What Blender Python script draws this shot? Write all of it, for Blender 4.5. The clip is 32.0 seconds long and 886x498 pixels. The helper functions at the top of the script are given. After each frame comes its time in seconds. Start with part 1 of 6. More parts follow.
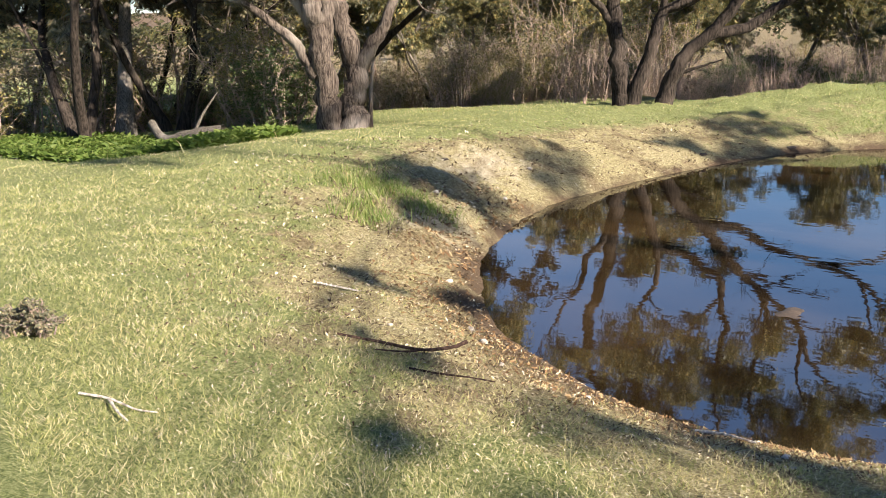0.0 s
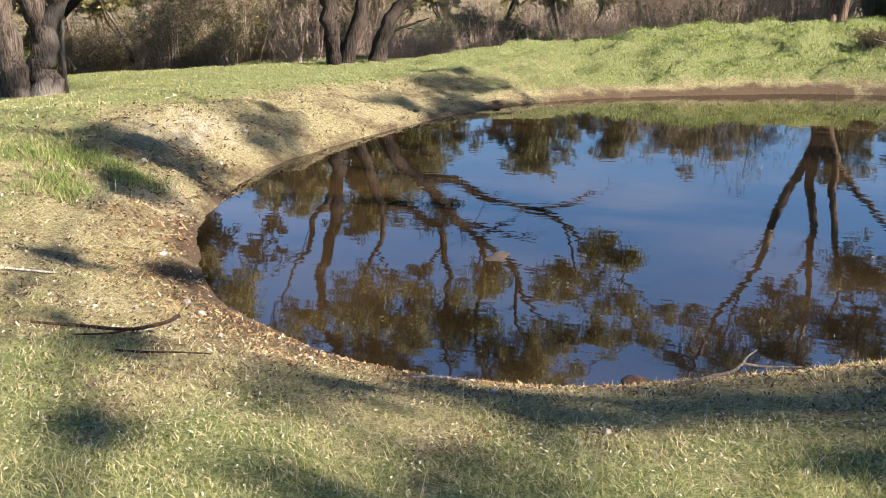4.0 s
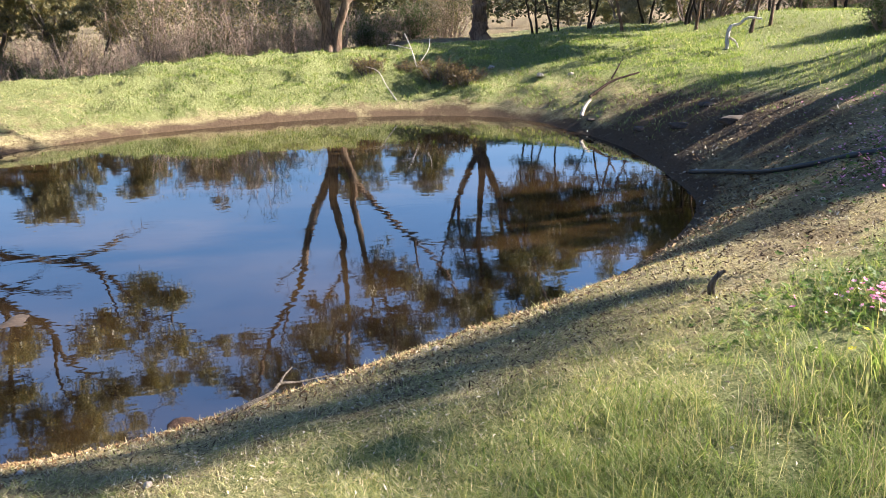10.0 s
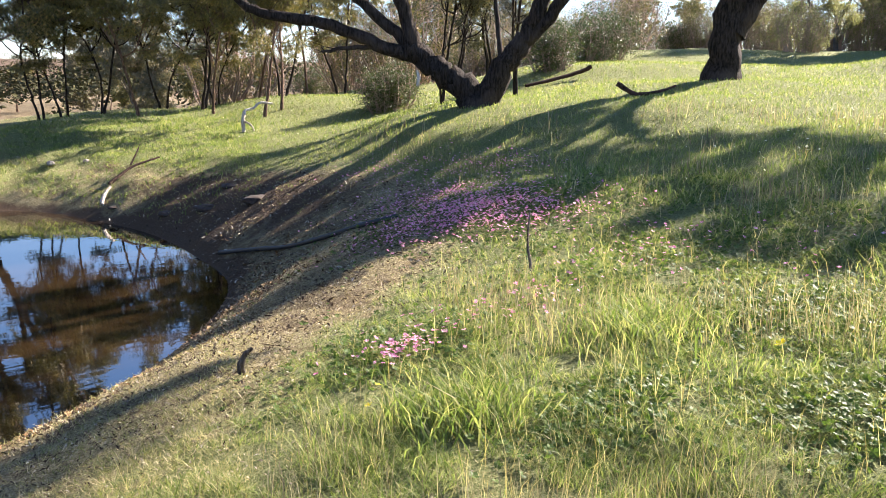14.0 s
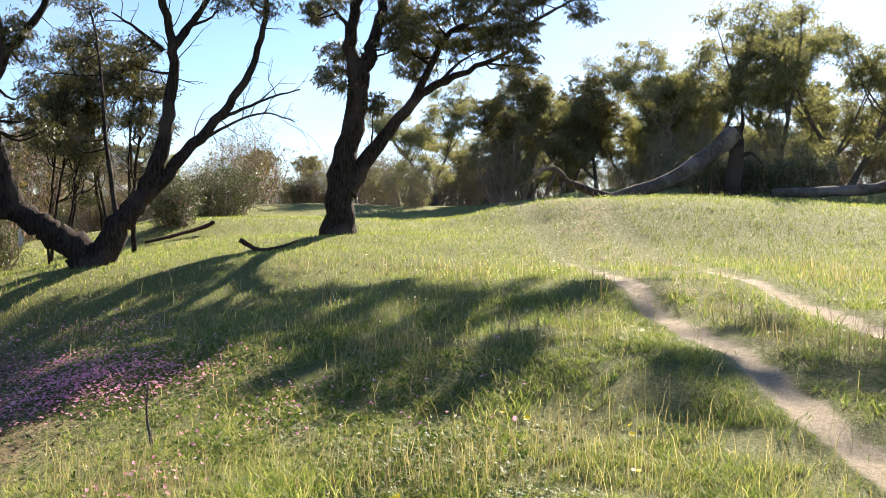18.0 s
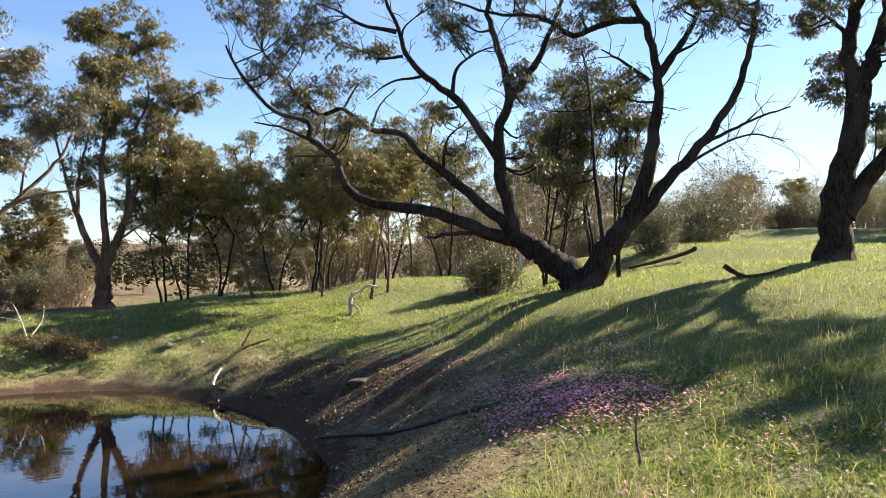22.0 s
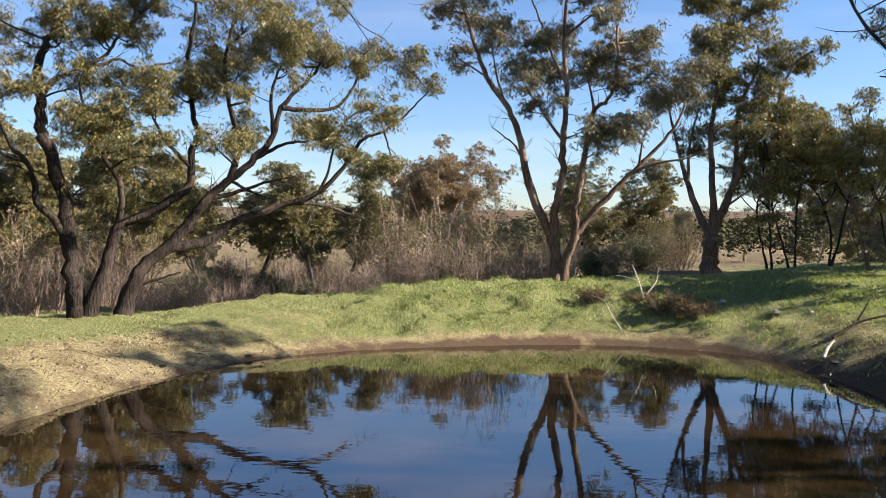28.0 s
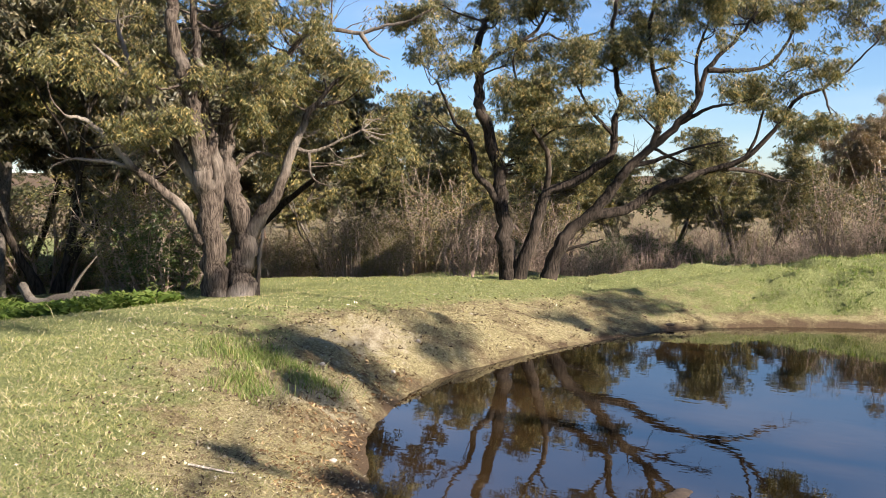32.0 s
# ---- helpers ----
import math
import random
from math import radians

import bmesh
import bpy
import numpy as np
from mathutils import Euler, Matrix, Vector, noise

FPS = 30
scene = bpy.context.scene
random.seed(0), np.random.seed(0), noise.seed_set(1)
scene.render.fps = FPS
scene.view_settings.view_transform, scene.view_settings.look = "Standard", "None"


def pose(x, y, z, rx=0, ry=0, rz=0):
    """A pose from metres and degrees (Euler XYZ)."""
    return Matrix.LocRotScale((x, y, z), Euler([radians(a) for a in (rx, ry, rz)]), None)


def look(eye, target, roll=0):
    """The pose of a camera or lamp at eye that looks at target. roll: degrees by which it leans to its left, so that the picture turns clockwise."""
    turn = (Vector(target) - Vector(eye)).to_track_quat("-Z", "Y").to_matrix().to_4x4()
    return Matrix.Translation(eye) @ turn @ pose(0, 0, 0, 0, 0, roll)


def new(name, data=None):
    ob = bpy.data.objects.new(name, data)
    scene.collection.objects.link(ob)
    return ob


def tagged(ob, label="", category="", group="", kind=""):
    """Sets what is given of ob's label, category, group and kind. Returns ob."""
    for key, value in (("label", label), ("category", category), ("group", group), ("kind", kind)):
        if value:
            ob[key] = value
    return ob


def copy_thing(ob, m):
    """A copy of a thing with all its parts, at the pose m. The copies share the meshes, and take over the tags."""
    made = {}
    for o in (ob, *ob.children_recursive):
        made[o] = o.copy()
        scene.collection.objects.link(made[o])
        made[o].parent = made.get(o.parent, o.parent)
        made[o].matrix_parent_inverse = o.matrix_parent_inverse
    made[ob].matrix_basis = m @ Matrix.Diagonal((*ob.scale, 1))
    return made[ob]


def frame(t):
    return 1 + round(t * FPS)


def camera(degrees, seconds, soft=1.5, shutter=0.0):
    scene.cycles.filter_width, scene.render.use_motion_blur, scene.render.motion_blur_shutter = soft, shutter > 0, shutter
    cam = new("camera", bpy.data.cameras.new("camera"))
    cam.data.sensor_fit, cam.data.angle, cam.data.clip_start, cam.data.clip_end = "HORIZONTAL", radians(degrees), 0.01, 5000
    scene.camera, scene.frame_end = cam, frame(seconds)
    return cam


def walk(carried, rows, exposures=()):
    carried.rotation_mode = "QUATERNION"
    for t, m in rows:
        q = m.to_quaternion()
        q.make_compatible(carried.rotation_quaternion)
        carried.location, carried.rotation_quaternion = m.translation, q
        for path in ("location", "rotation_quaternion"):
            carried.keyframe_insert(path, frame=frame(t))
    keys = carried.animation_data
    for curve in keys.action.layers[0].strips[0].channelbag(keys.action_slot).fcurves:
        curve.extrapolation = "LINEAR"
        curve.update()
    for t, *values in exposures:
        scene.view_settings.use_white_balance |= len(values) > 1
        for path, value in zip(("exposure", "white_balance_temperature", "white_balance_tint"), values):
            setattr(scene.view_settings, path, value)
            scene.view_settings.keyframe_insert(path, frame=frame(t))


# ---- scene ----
cam = camera(54.8, 32.0, soft=0.6)

# seconds, eye x y z, bearing clockwise from +y, tilt, lean
PATH_ROWS = [
    (0, -0.214, -0.047, 2.447, -34.582, -15.023, -2.112),
    (0.5, -0.192, -0.051, 2.452, -31.657, -15.605, -1.356),
    (1, -0.154, -0.070, 2.466, -29.197, -16.571, -1.469),
    (1.5, -0.153, -0.035, 2.458, -27.267, -17.683, -1.852),
    (2, -0.140, -0.027, 2.458, -25.226, -18.070, -1.688),
    (2.5, -0.134, -0.006, 2.444, -22.652, -18.126, -1.078),
    (3, -0.127, -0.000, 2.443, -20.601, -18.172, -0.955),
    (3.5, -0.122, 0.023, 2.432, -18.501, -18.145, -1.179),
    (5.5, -0.074, 0.051, 2.431, -9.174, -18.118, -0.929),
    (6, -0.061, 0.056, 2.431, -7.093, -18.086, -1.049),
    (6.5, -0.051, 0.052, 2.433, -4.899, -18.035, -1.144),
    (7, -0.041, 0.056, 2.428, -2.661, -17.875, -0.820),
    (7.5, -0.032, 0.045, 2.430, -0.562, -17.725, -0.983),
    (8, -0.022, 0.048, 2.433, 1.247, -17.495, -1.368),
    (8.5, -0.002, 0.038, 2.438, 4.122, -17.385, -1.496),
    (9, 0.021, 0.019, 2.453, 7.876, -17.387, -1.219),
    (9.5, 0.029, 0.012, 2.459, 11.488, -17.119, -0.885),
    (10, 0.042, 0.002, 2.469, 14.724, -16.621, -0.737),
    (10.5, 0.057, -0.010, 2.475, 17.303, -15.917, -0.932),
    (11, 0.060, -0.018, 2.476, 19.810, -15.096, -1.062),
    (11.5, 0.070, -0.027, 2.480, 23.280, -14.447, -1.129),
    (12, 0.095, -0.027, 2.475, 27.951, -14.060, -1.192),
    (12.5, 0.128, -0.012, 2.470, 32.391, -13.993, -0.854),
    (13, 0.160, 0.008, 2.465, 37.031, -13.701, -0.663),
    (13.5, 0.156, -0.017, 2.467, 40.870, -12.832, -0.036),
    (14, 0.173, -0.013, 2.468, 45.537, -11.349, 0.144),
    (14.5, 0.226, 0.025, 2.451, 49.086, -10.342, 0.244),
    (15, 0.247, 0.038, 2.449, 52.108, -9.180, 0.113),
    (15.5, 0.242, 0.009, 2.456, 57.184, -7.980, -0.130),
    (17.5, 0.189, -0.100, 2.555, 70.573, -2.979, -0.434),
    (18, 0.189, -0.096, 2.568, 69.919, -1.467, -0.497),
    (18.5, 0.196, -0.079, 2.576, 65.202, 0.061, -0.594),
    (19, 0.176, -0.085, 2.590, 60.395, 1.104, -0.482),
    (19.5, 0.203, -0.050, 2.566, 56.159, 1.780, -0.557),
    (20, 0.239, -0.006, 2.553, 52.634, 1.868, -0.499),
    (20.5, 0.230, -0.006, 2.549, 49.030, 1.745, -0.395),
    (21, 0.215, -0.010, 2.552, 45.554, 1.393, -0.282),
    (21.5, 0.212, 0.008, 2.547, 42.213, 0.949, -0.284),
    (22, 0.199, 0.006, 2.547, 38.649, 0.582, -0.367),
    (22.5, 0.201, 0.020, 2.542, 34.873, 0.108, -0.404),
    (23, 0.181, 0.013, 2.546, 31.363, -0.384, -0.512),
    (23.5, 0.153, 0.003, 2.552, 27.699, -0.655, -0.565),
    (24, 0.119, 0.023, 2.536, 24.120, -0.701, -0.659),
    (24.5, 0.089, 0.029, 2.535, 20.625, -0.749, -0.728),
    (26.5, 0.023, 0.036, 2.522, 9.922, -0.958, 0.098),
    (27, 0.004, 0.012, 2.513, 6.516, -1.138, 0.525),
    (27.5, 0.004, -0.009, 2.503, 2.940, -1.297, 0.443),
    (28, 0.000, 0.000, 2.500, 0.000, -1.624, 0.543),
    (28.5, -0.051, 0.016, 2.493, -1.817, -2.010, 0.971),
    (29, -0.103, 0.029, 2.492, -4.973, -2.364, 0.886),
    (29.5, -0.111, 0.024, 2.506, -7.520, -2.678, 0.740),
    (30, -0.097, 0.066, 2.540, -10.599, -3.069, 0.621),
    (30.5, -0.129, 0.058, 2.524, -15.673, -3.336, 0.331),
    (31, -0.202, 0.032, 2.501, -20.286, -3.528, 0.439),
    (31.5, -0.253, 0.058, 2.483, -23.891, -3.723, 0.243),
    (32, -0.290, 0.082, 2.466, -26.871, -3.864, 0.205),
]


def aim(x, y, z, bearing, tilt, lean):
    a, e = radians(bearing), radians(tilt)
    way = Vector((math.sin(a) * math.cos(e), math.cos(a) * math.cos(e), math.sin(e)))
    eye = Vector((x, y, z))
    return look(eye, eye + way * 10, lean)


walk(cam, [(r[0], aim(*r[1:])) for r in PATH_ROWS],
     exposures=[(0, 1.85, 6000, 13), (7, 2.0, 5850, 13), (10, 2.25, 5900, 15), (14, 2.25, 6000, 20), (18, 1.82, 6300, 18), (20, 1.75, 6350, 18), (24, 1.9, 6150, 16), (28, 1.6, 6000, 16), (32, 1.58, 6050, 14)])

# ---- daylight: clear sky with a faint high veil of cloud ----
SUN_BEARING, SUN_HEIGHT = 94.0, 29.5
world = bpy.data.worlds.new("world")
scene.world = world
world.use_nodes = True
sky = world.node_tree.nodes.new("ShaderNodeTexSky")
sky.sky_type = 'NISHITA'
sky.sun_disc = False
sky.sun_elevation = radians(SUN_HEIGHT)
sky.sun_rotation = radians(SUN_BEARING)
sky.air_density, sky.dust_density, sky.ozone_density = 1.05, 0.2, 4.8
back = world.node_tree.nodes["Background"]
back.inputs[1].default_value = 0.056
_wn = world.node_tree
_way = _wn.nodes.new("ShaderNodeTexCoord")
_flat = _wn.nodes.new("ShaderNodeMapping")
_flat.inputs["Scale"].default_value = (1.6, 5.0, 9.0)
_wn.links.new(_way.outputs["Generated"], _flat.inputs["Vector"])
_veil = _wn.nodes.new("ShaderNodeTexNoise")
_veil.inputs["Scale"].default_value, _veil.inputs["Detail"].default_value = 1.3, 5.0
_wn.links.new(_flat.outputs[0], _veil.inputs["Vector"])
_thin = _wn.nodes.new("ShaderNodeMapRange")
for _k, _q in enumerate((0.54, 0.80, 0.0, 0.15)):
    _thin.inputs[1 + _k].default_value = _q
_wn.links.new(_veil.outputs["Fac"], _thin.inputs[0])
_cloud = _wn.nodes.new("ShaderNodeMix")
_cloud.data_type = 'RGBA'
_cloud.inputs[7].default_value = (9.0, 8.6, 8.4, 1)
_wn.links.new(_thin.outputs[0], _cloud.inputs[0])
_wn.links.new(sky.outputs[0], _cloud.inputs[6])
_wn.links.new(_cloud.outputs[2], back.inputs[0])

sun_data = bpy.data.lights.new("sun", 'SUN')
sun_data.energy, sun_data.angle, sun_data.color = 5.0, radians(0.6), (1.0, 0.89, 0.70)
sun = new("sun", sun_data)
_a, _e = radians(SUN_BEARING), radians(SUN_HEIGHT)
sun.matrix_world = look(Vector((math.sin(_a) * math.cos(_e), math.cos(_a) * math.cos(_e), math.sin(_e))) * 60, (0, 0, 0))

# ---- materials ----
def material(name):
    m = bpy.data.materials.new(name)
    m.use_nodes = True
    nt = m.node_tree
    return m, nt, nt.nodes["Principled BSDF"]


def noise_node(nt, scale, detail=4.0, rough=0.55, coord=None):
    n = nt.nodes.new("ShaderNodeTexNoise")
    n.inputs["Scale"].default_value = scale
    n.inputs["Detail"].default_value = detail
    n.inputs["Roughness"].default_value = rough
    if coord is None:
        coord = nt.nodes.new("ShaderNodeNewGeometry").outputs["Position"]
    nt.links.new(coord, n.inputs["Vector"])
    return n.outputs["Fac"]


def ramp(nt, fac, stops):
    r = nt.nodes.new("ShaderNodeValToRGB")
    els = r.color_ramp.elements
    while len(els) < len(stops):
        els.new(0.5)
    for el, (p, c) in zip(els, stops):
        el.position, el.color = p, (*c, 1)
    nt.links.new(fac, r.inputs["Fac"])
    return r.outputs["Color"]


def mix(nt, fac, a, b, blend='MIX'):
    n = nt.nodes.new("ShaderNodeMix")
    n.data_type, n.blend_type = 'RGBA', blend
    for sock, v in ((n.inputs[0], fac), (n.inputs[6], a), (n.inputs[7], b)):
        if hasattr(v, "links"):
            nt.links.new(v, sock)
        elif isinstance(v, tuple):
            sock.default_value = (*v, 1)
        else:
            sock.default_value = v
    return n.outputs[2]


def maths(nt, op, a, b=0.0, clamp=False):
    n = nt.nodes.new("ShaderNodeMath")
    n.operation, n.use_clamp = op, clamp
    for sock, v in ((n.inputs[0], a), (n.inputs[1], b)):
        if hasattr(v, "links"):
            nt.links.new(v, sock)
        else:
            sock.default_value = v
    return n.outputs[0]


def bump(nt, bsdf, height, strength, distance=0.02):
    b = nt.nodes.new("ShaderNodeBump")
    b.inputs["Strength"].default_value, b.inputs["Distance"].default_value = strength, distance
    nt.links.new(height, b.inputs["Height"])
    nt.links.new(b.outputs[0], bsdf.inputs["Normal"])


def bark_material(name, dark, light, peel, scale=1.0):
    m, nt, b = material(name)
    tc = nt.nodes.new("ShaderNodeTexCoord").outputs["Object"]
    mp = nt.nodes.new("ShaderNodeMapping")
    mp.inputs["Scale"].default_value = (9 * scale, 9 * scale, 1.6 * scale)
    nt.links.new(tc, mp.inputs["Vector"])
    fine = noise_node(nt, 3.0, 6, 0.65, mp.outputs[0])
    big = noise_node(nt, 0.9 * scale, 3, 0.5, tc)
    col = ramp(nt, fine, [(0.38, dark), (0.62, light)])
    patch = ramp(nt, big, [(0.5, (0, 0, 0)), (0.64, (1, 1, 1))])
    col = mix(nt, patch, col, mix(nt, 0.6, col, peel))
    nt.links.new(col, b.inputs["Base Color"])
    b.inputs["Roughness"].default_value = 0.9
    b.inputs["Specular IOR Level"].default_value = 0.12
    bump(nt, b, fine, 1.0, 0.05)
    return m


def leaf_material(name, stops, through_amount=0.2, rough=0.38, tint=True):
    m, nt, b = material(name)
    geo = nt.nodes.new("ShaderNodeNewGeometry")
    col = ramp(nt, geo.outputs["Random Per Island"], stops)
    if tint:
        big = noise_node(nt, 0.8, 2)
        col = mix(nt, maths(nt, 'MULTIPLY', big, 0.6), col, mix(nt, 1.0, col, (0.85, 0.82, 0.55), 'MULTIPLY'))
    nt.links.new(col, b.inputs["Base Color"])
    b.inputs["Roughness"].default_value = rough
    b.inputs["Specular IOR Level"].default_value = 0.45 if rough < 0.45 else 0.12
    tr = nt.nodes.new("ShaderNodeBsdfTranslucent")
    nt.links.new(mix(nt, 1.0, col, (1.45, 1.55, 0.85) if tint else (1.2, 1.0, 1.1), 'MULTIPLY'), tr.inputs["Color"])
    ms = nt.nodes.new("ShaderNodeMixShader")
    ms.inputs[0].default_value = through_amount
    nt.links.new(b.outputs[0], ms.inputs[1])
    nt.links.new(tr.outputs[0], ms.inputs[2])
    nt.links.new(ms.outputs[0], nt.nodes["Material Output"].inputs["Surface"])
    return m


BARK_DARK = bark_material("bark_dark", (0.012, 0.009, 0.007), (0.058, 0.044, 0.035), (0.12, 0.09, 0.07))
BARK_PALE = bark_material("bark_pale", (0.032, 0.023, 0.018), (0.14, 0.107, 0.085), (0.36, 0.30, 0.25))
BARK_BROWN = bark_material("bark_brown", (0.07, 0.045, 0.032), (0.22, 0.14, 0.095), (0.36, 0.27, 0.20))
BARK_GREY = bark_material("bark_grey", (0.06, 0.048, 0.038), (0.19, 0.16, 0.13), (0.34, 0.29, 0.25), 2.0)
TWIG_GREY = bark_material("twig_grey", (0.20, 0.145, 0.115), (0.50, 0.38, 0.31), (0.52, 0.35, 0.28), 2.0)
DEADWOOD = bark_material("deadwood", (0.336, 0.280, 0.228), (0.770, 0.686, 0.580), (0.950, 0.868, 0.759), 1.5)
DARKWOOD = bark_material("wet_wood", (0.025, 0.016, 0.012), (0.10, 0.06, 0.045), (0.14, 0.08, 0.06), 2.0)
LEAF_OLIVE = leaf_material("leaf_olive", [(0.0, (0.0459, 0.0492, 0.0235)), (0.4, (0.112, 0.111, 0.0455)), (0.75, (0.222, 0.191, 0.0786)), (1.0, (0.43, 0.298, 0.117))])
LEAF_GOLD = leaf_material("leaf_gold", [(0.0, (0.088, 0.086, 0.034)), (0.5, (0.168, 0.152, 0.056)), (1.0, (0.32, 0.245, 0.092))])
LEAF_GREY = leaf_material("leaf_grey", [(0.0, (0.07, 0.07, 0.05)), (0.5, (0.14, 0.128, 0.0863)), (1.0, (0.269, 0.213, 0.14))])
LEAF_DARK = leaf_material("leaf_dark", [(0.0, (0.044, 0.0484, 0.0242)), (0.6, (0.0902, 0.088, 0.0396)), (1.0, (0.165, 0.134, 0.0594))])
LEAF_FAR = leaf_material("leaf_far", [(0.0, (0.030, 0.033, 0.018)), (0.6, (0.058, 0.058, 0.028)), (1.0, (0.095, 0.082, 0.040))], 0.0, 0.9)
LEAF_SHRUB = leaf_material("leaf_shrub", [(0.0, (0.035, 0.055, 0.016)), (0.5, (0.07, 0.095, 0.025)), (1.0, (0.12, 0.13, 0.04))])
LEAF_DRY = leaf_material("leaf_dry", [(0.0, (0.10, 0.065, 0.035)), (0.5, (0.19, 0.13, 0.07)), (1.0, (0.29, 0.21, 0.12))], 0.2, 0.7)
LEAF_RUST = leaf_material("leaf_rust", [(0.0, (0.09, 0.075, 0.045)), (0.5, (0.19, 0.14, 0.08)), (1.0, (0.34, 0.22, 0.13))])
# grey-olive leaves, lightened to put the sunward haze glare into their colour
LEAF_HAZED = leaf_material("leaf_hazed", [(0.0, (0.13, 0.132, 0.092)), (0.5, (0.215, 0.21, 0.142)), (1.0, (0.32, 0.29, 0.195))], 0.5, 0.5)
GRASS_GREY = leaf_material("grass_grey", [(0.0, (0.15, 0.118, 0.085)), (0.5, (0.28, 0.225, 0.165)), (1.0, (0.46, 0.39, 0.29))], 0.3, 0.7)
GRASS_GREEN = leaf_material("grass_green", [(0.0, (0.102, 0.15, 0.0413)), (0.45, (0.195, 0.246, 0.0757)), (0.8, (0.302, 0.31, 0.137)), (1.0, (0.454, 0.403, 0.252))], 0.42, 0.5)
GRASS_SHORT = leaf_material("grass_short", [(0.0, (0.196, 0.223, 0.0719)), (0.45, (0.312, 0.312, 0.133)), (0.75, (0.477, 0.419, 0.24)), (1.0, (0.754, 0.605, 0.503))], 0.35, 0.6)
GRASS_DRY = leaf_material("grass_dry", [(0.0, (0.33, 0.253, 0.121)), (0.5, (0.495, 0.396, 0.22)), (1.0, (0.66, 0.572, 0.374))], 0.35, 0.6)
PETAL = leaf_material("petal_pink", [(0.0, (0.68, 0.18, 0.36)), (0.5, (0.84, 0.38, 0.52)), (1.0, (0.92, 0.66, 0.72))], 0.4, 0.5, False)
PETAL_YELLOW = leaf_material("petal_yellow", [(0.0, (0.75, 0.55, 0.02)), (1.0, (0.85, 0.70, 0.05))], 0.3, 0.5)


def ground_material():
    """Soil, straw and short turf, mixed by the sward map laid on the sheet."""
    m, nt, b = material("ground")
    att = nt.nodes.new("ShaderNodeVertexColor")
    att.layer_name = "sward"
    sep = nt.nodes.new("ShaderNodeSeparateColor")
    nt.links.new(att.outputs[0], sep.inputs[0])
    lush, bare, mud = sep.outputs[0], sep.outputs[1], sep.outputs[2]
    n1 = noise_node(nt, 0.7, 5)
    n2 = noise_node(nt, 5.0, 6, 0.65)
    n3 = maths(nt, 'ADD', maths(nt, 'MULTIPLY', noise_node(nt, 30.0, 6, 0.8), 0.5), maths(nt, 'MULTIPLY', noise_node(nt, 95.0, 4, 0.75), 0.5))
    n4 = noise_node(nt, 150.0, 3, 0.7)
    green = ramp(nt, n3, [(0.37, (0.05, 0.068, 0.016)), (0.5, (0.205, 0.222, 0.082)), (0.62, (0.44, 0.42, 0.21))])
    straw = ramp(nt, n3, [(0.38, (0.09, 0.066, 0.036)), (0.5, (0.34, 0.275, 0.145)), (0.6, (0.64, 0.54, 0.34))])
    patch = ramp(nt, noise_node(nt, 2.0, 6, 0.68), [(0.47, (0, 0, 0)), (0.60, (1, 1, 1))])
    straw = mix(nt, maths(nt, 'MULTIPLY', patch, 0.75), straw, ramp(nt, n3, [(0.4, (0.055, 0.036, 0.02)), (0.5, (0.17, 0.115, 0.066)), (0.62, (0.34, 0.25, 0.155))]))
    sand = mix(nt, 0.5, ramp(nt, n4, [(0.3, (0.33, 0.26, 0.17)), (0.5, (0.52, 0.43, 0.30)), (0.7, (0.66, 0.57, 0.43))]), ramp(nt, n3, [(0.4, (0.20, 0.15, 0.09)), (0.5, (0.50, 0.42, 0.29)), (0.6, (0.78, 0.69, 0.53))]))
    soil = ramp(nt, n3, [(0.3, (0.06, 0.038, 0.022)), (0.55, (0.135, 0.09, 0.055)), (0.75, (0.27, 0.20, 0.13))])
    f_l = maths(nt, 'MULTIPLY', maths(nt, 'SUBTRACT', maths(nt, 'ADD', lush, maths(nt, 'MULTIPLY', maths(nt, 'SUBTRACT', n2, 0.5), 1.3)), 0.32), 2.8, True)
    f_b = maths(nt, 'MULTIPLY', maths(nt, 'SUBTRACT', maths(nt, 'ADD', bare, maths(nt, 'MULTIPLY', maths(nt, 'SUBTRACT', n2, 0.5), 1.0)), 0.45), 3.2, True)
    f_m = maths(nt, 'MULTIPLY', maths(nt, 'SUBTRACT', maths(nt, 'ADD', mud, maths(nt, 'MULTIPLY', maths(nt, 'SUBTRACT', n2, 0.5), 0.8)), 0.40), 3.0, True)
    col = mix(nt, f_l, straw, green)
    col = mix(nt, maths(nt, 'MULTIPLY', n1, 0.5), col, mix(nt, 1.0, col, (0.8, 0.86, 0.6), 'MULTIPLY'))
    col = mix(nt, f_b, col, sand)
    col = mix(nt, f_m, col, soil)
    nt.links.new(col, b.inputs["Base Color"])
    b.inputs["Roughness"].default_value = 0.95
    b.inputs["Specular IOR Level"].default_value = 0.15
    bump(nt, b, maths(nt, 'ADD', n3, maths(nt, 'MULTIPLY', n4, 0.4)), 1.0, 0.07)
    return m


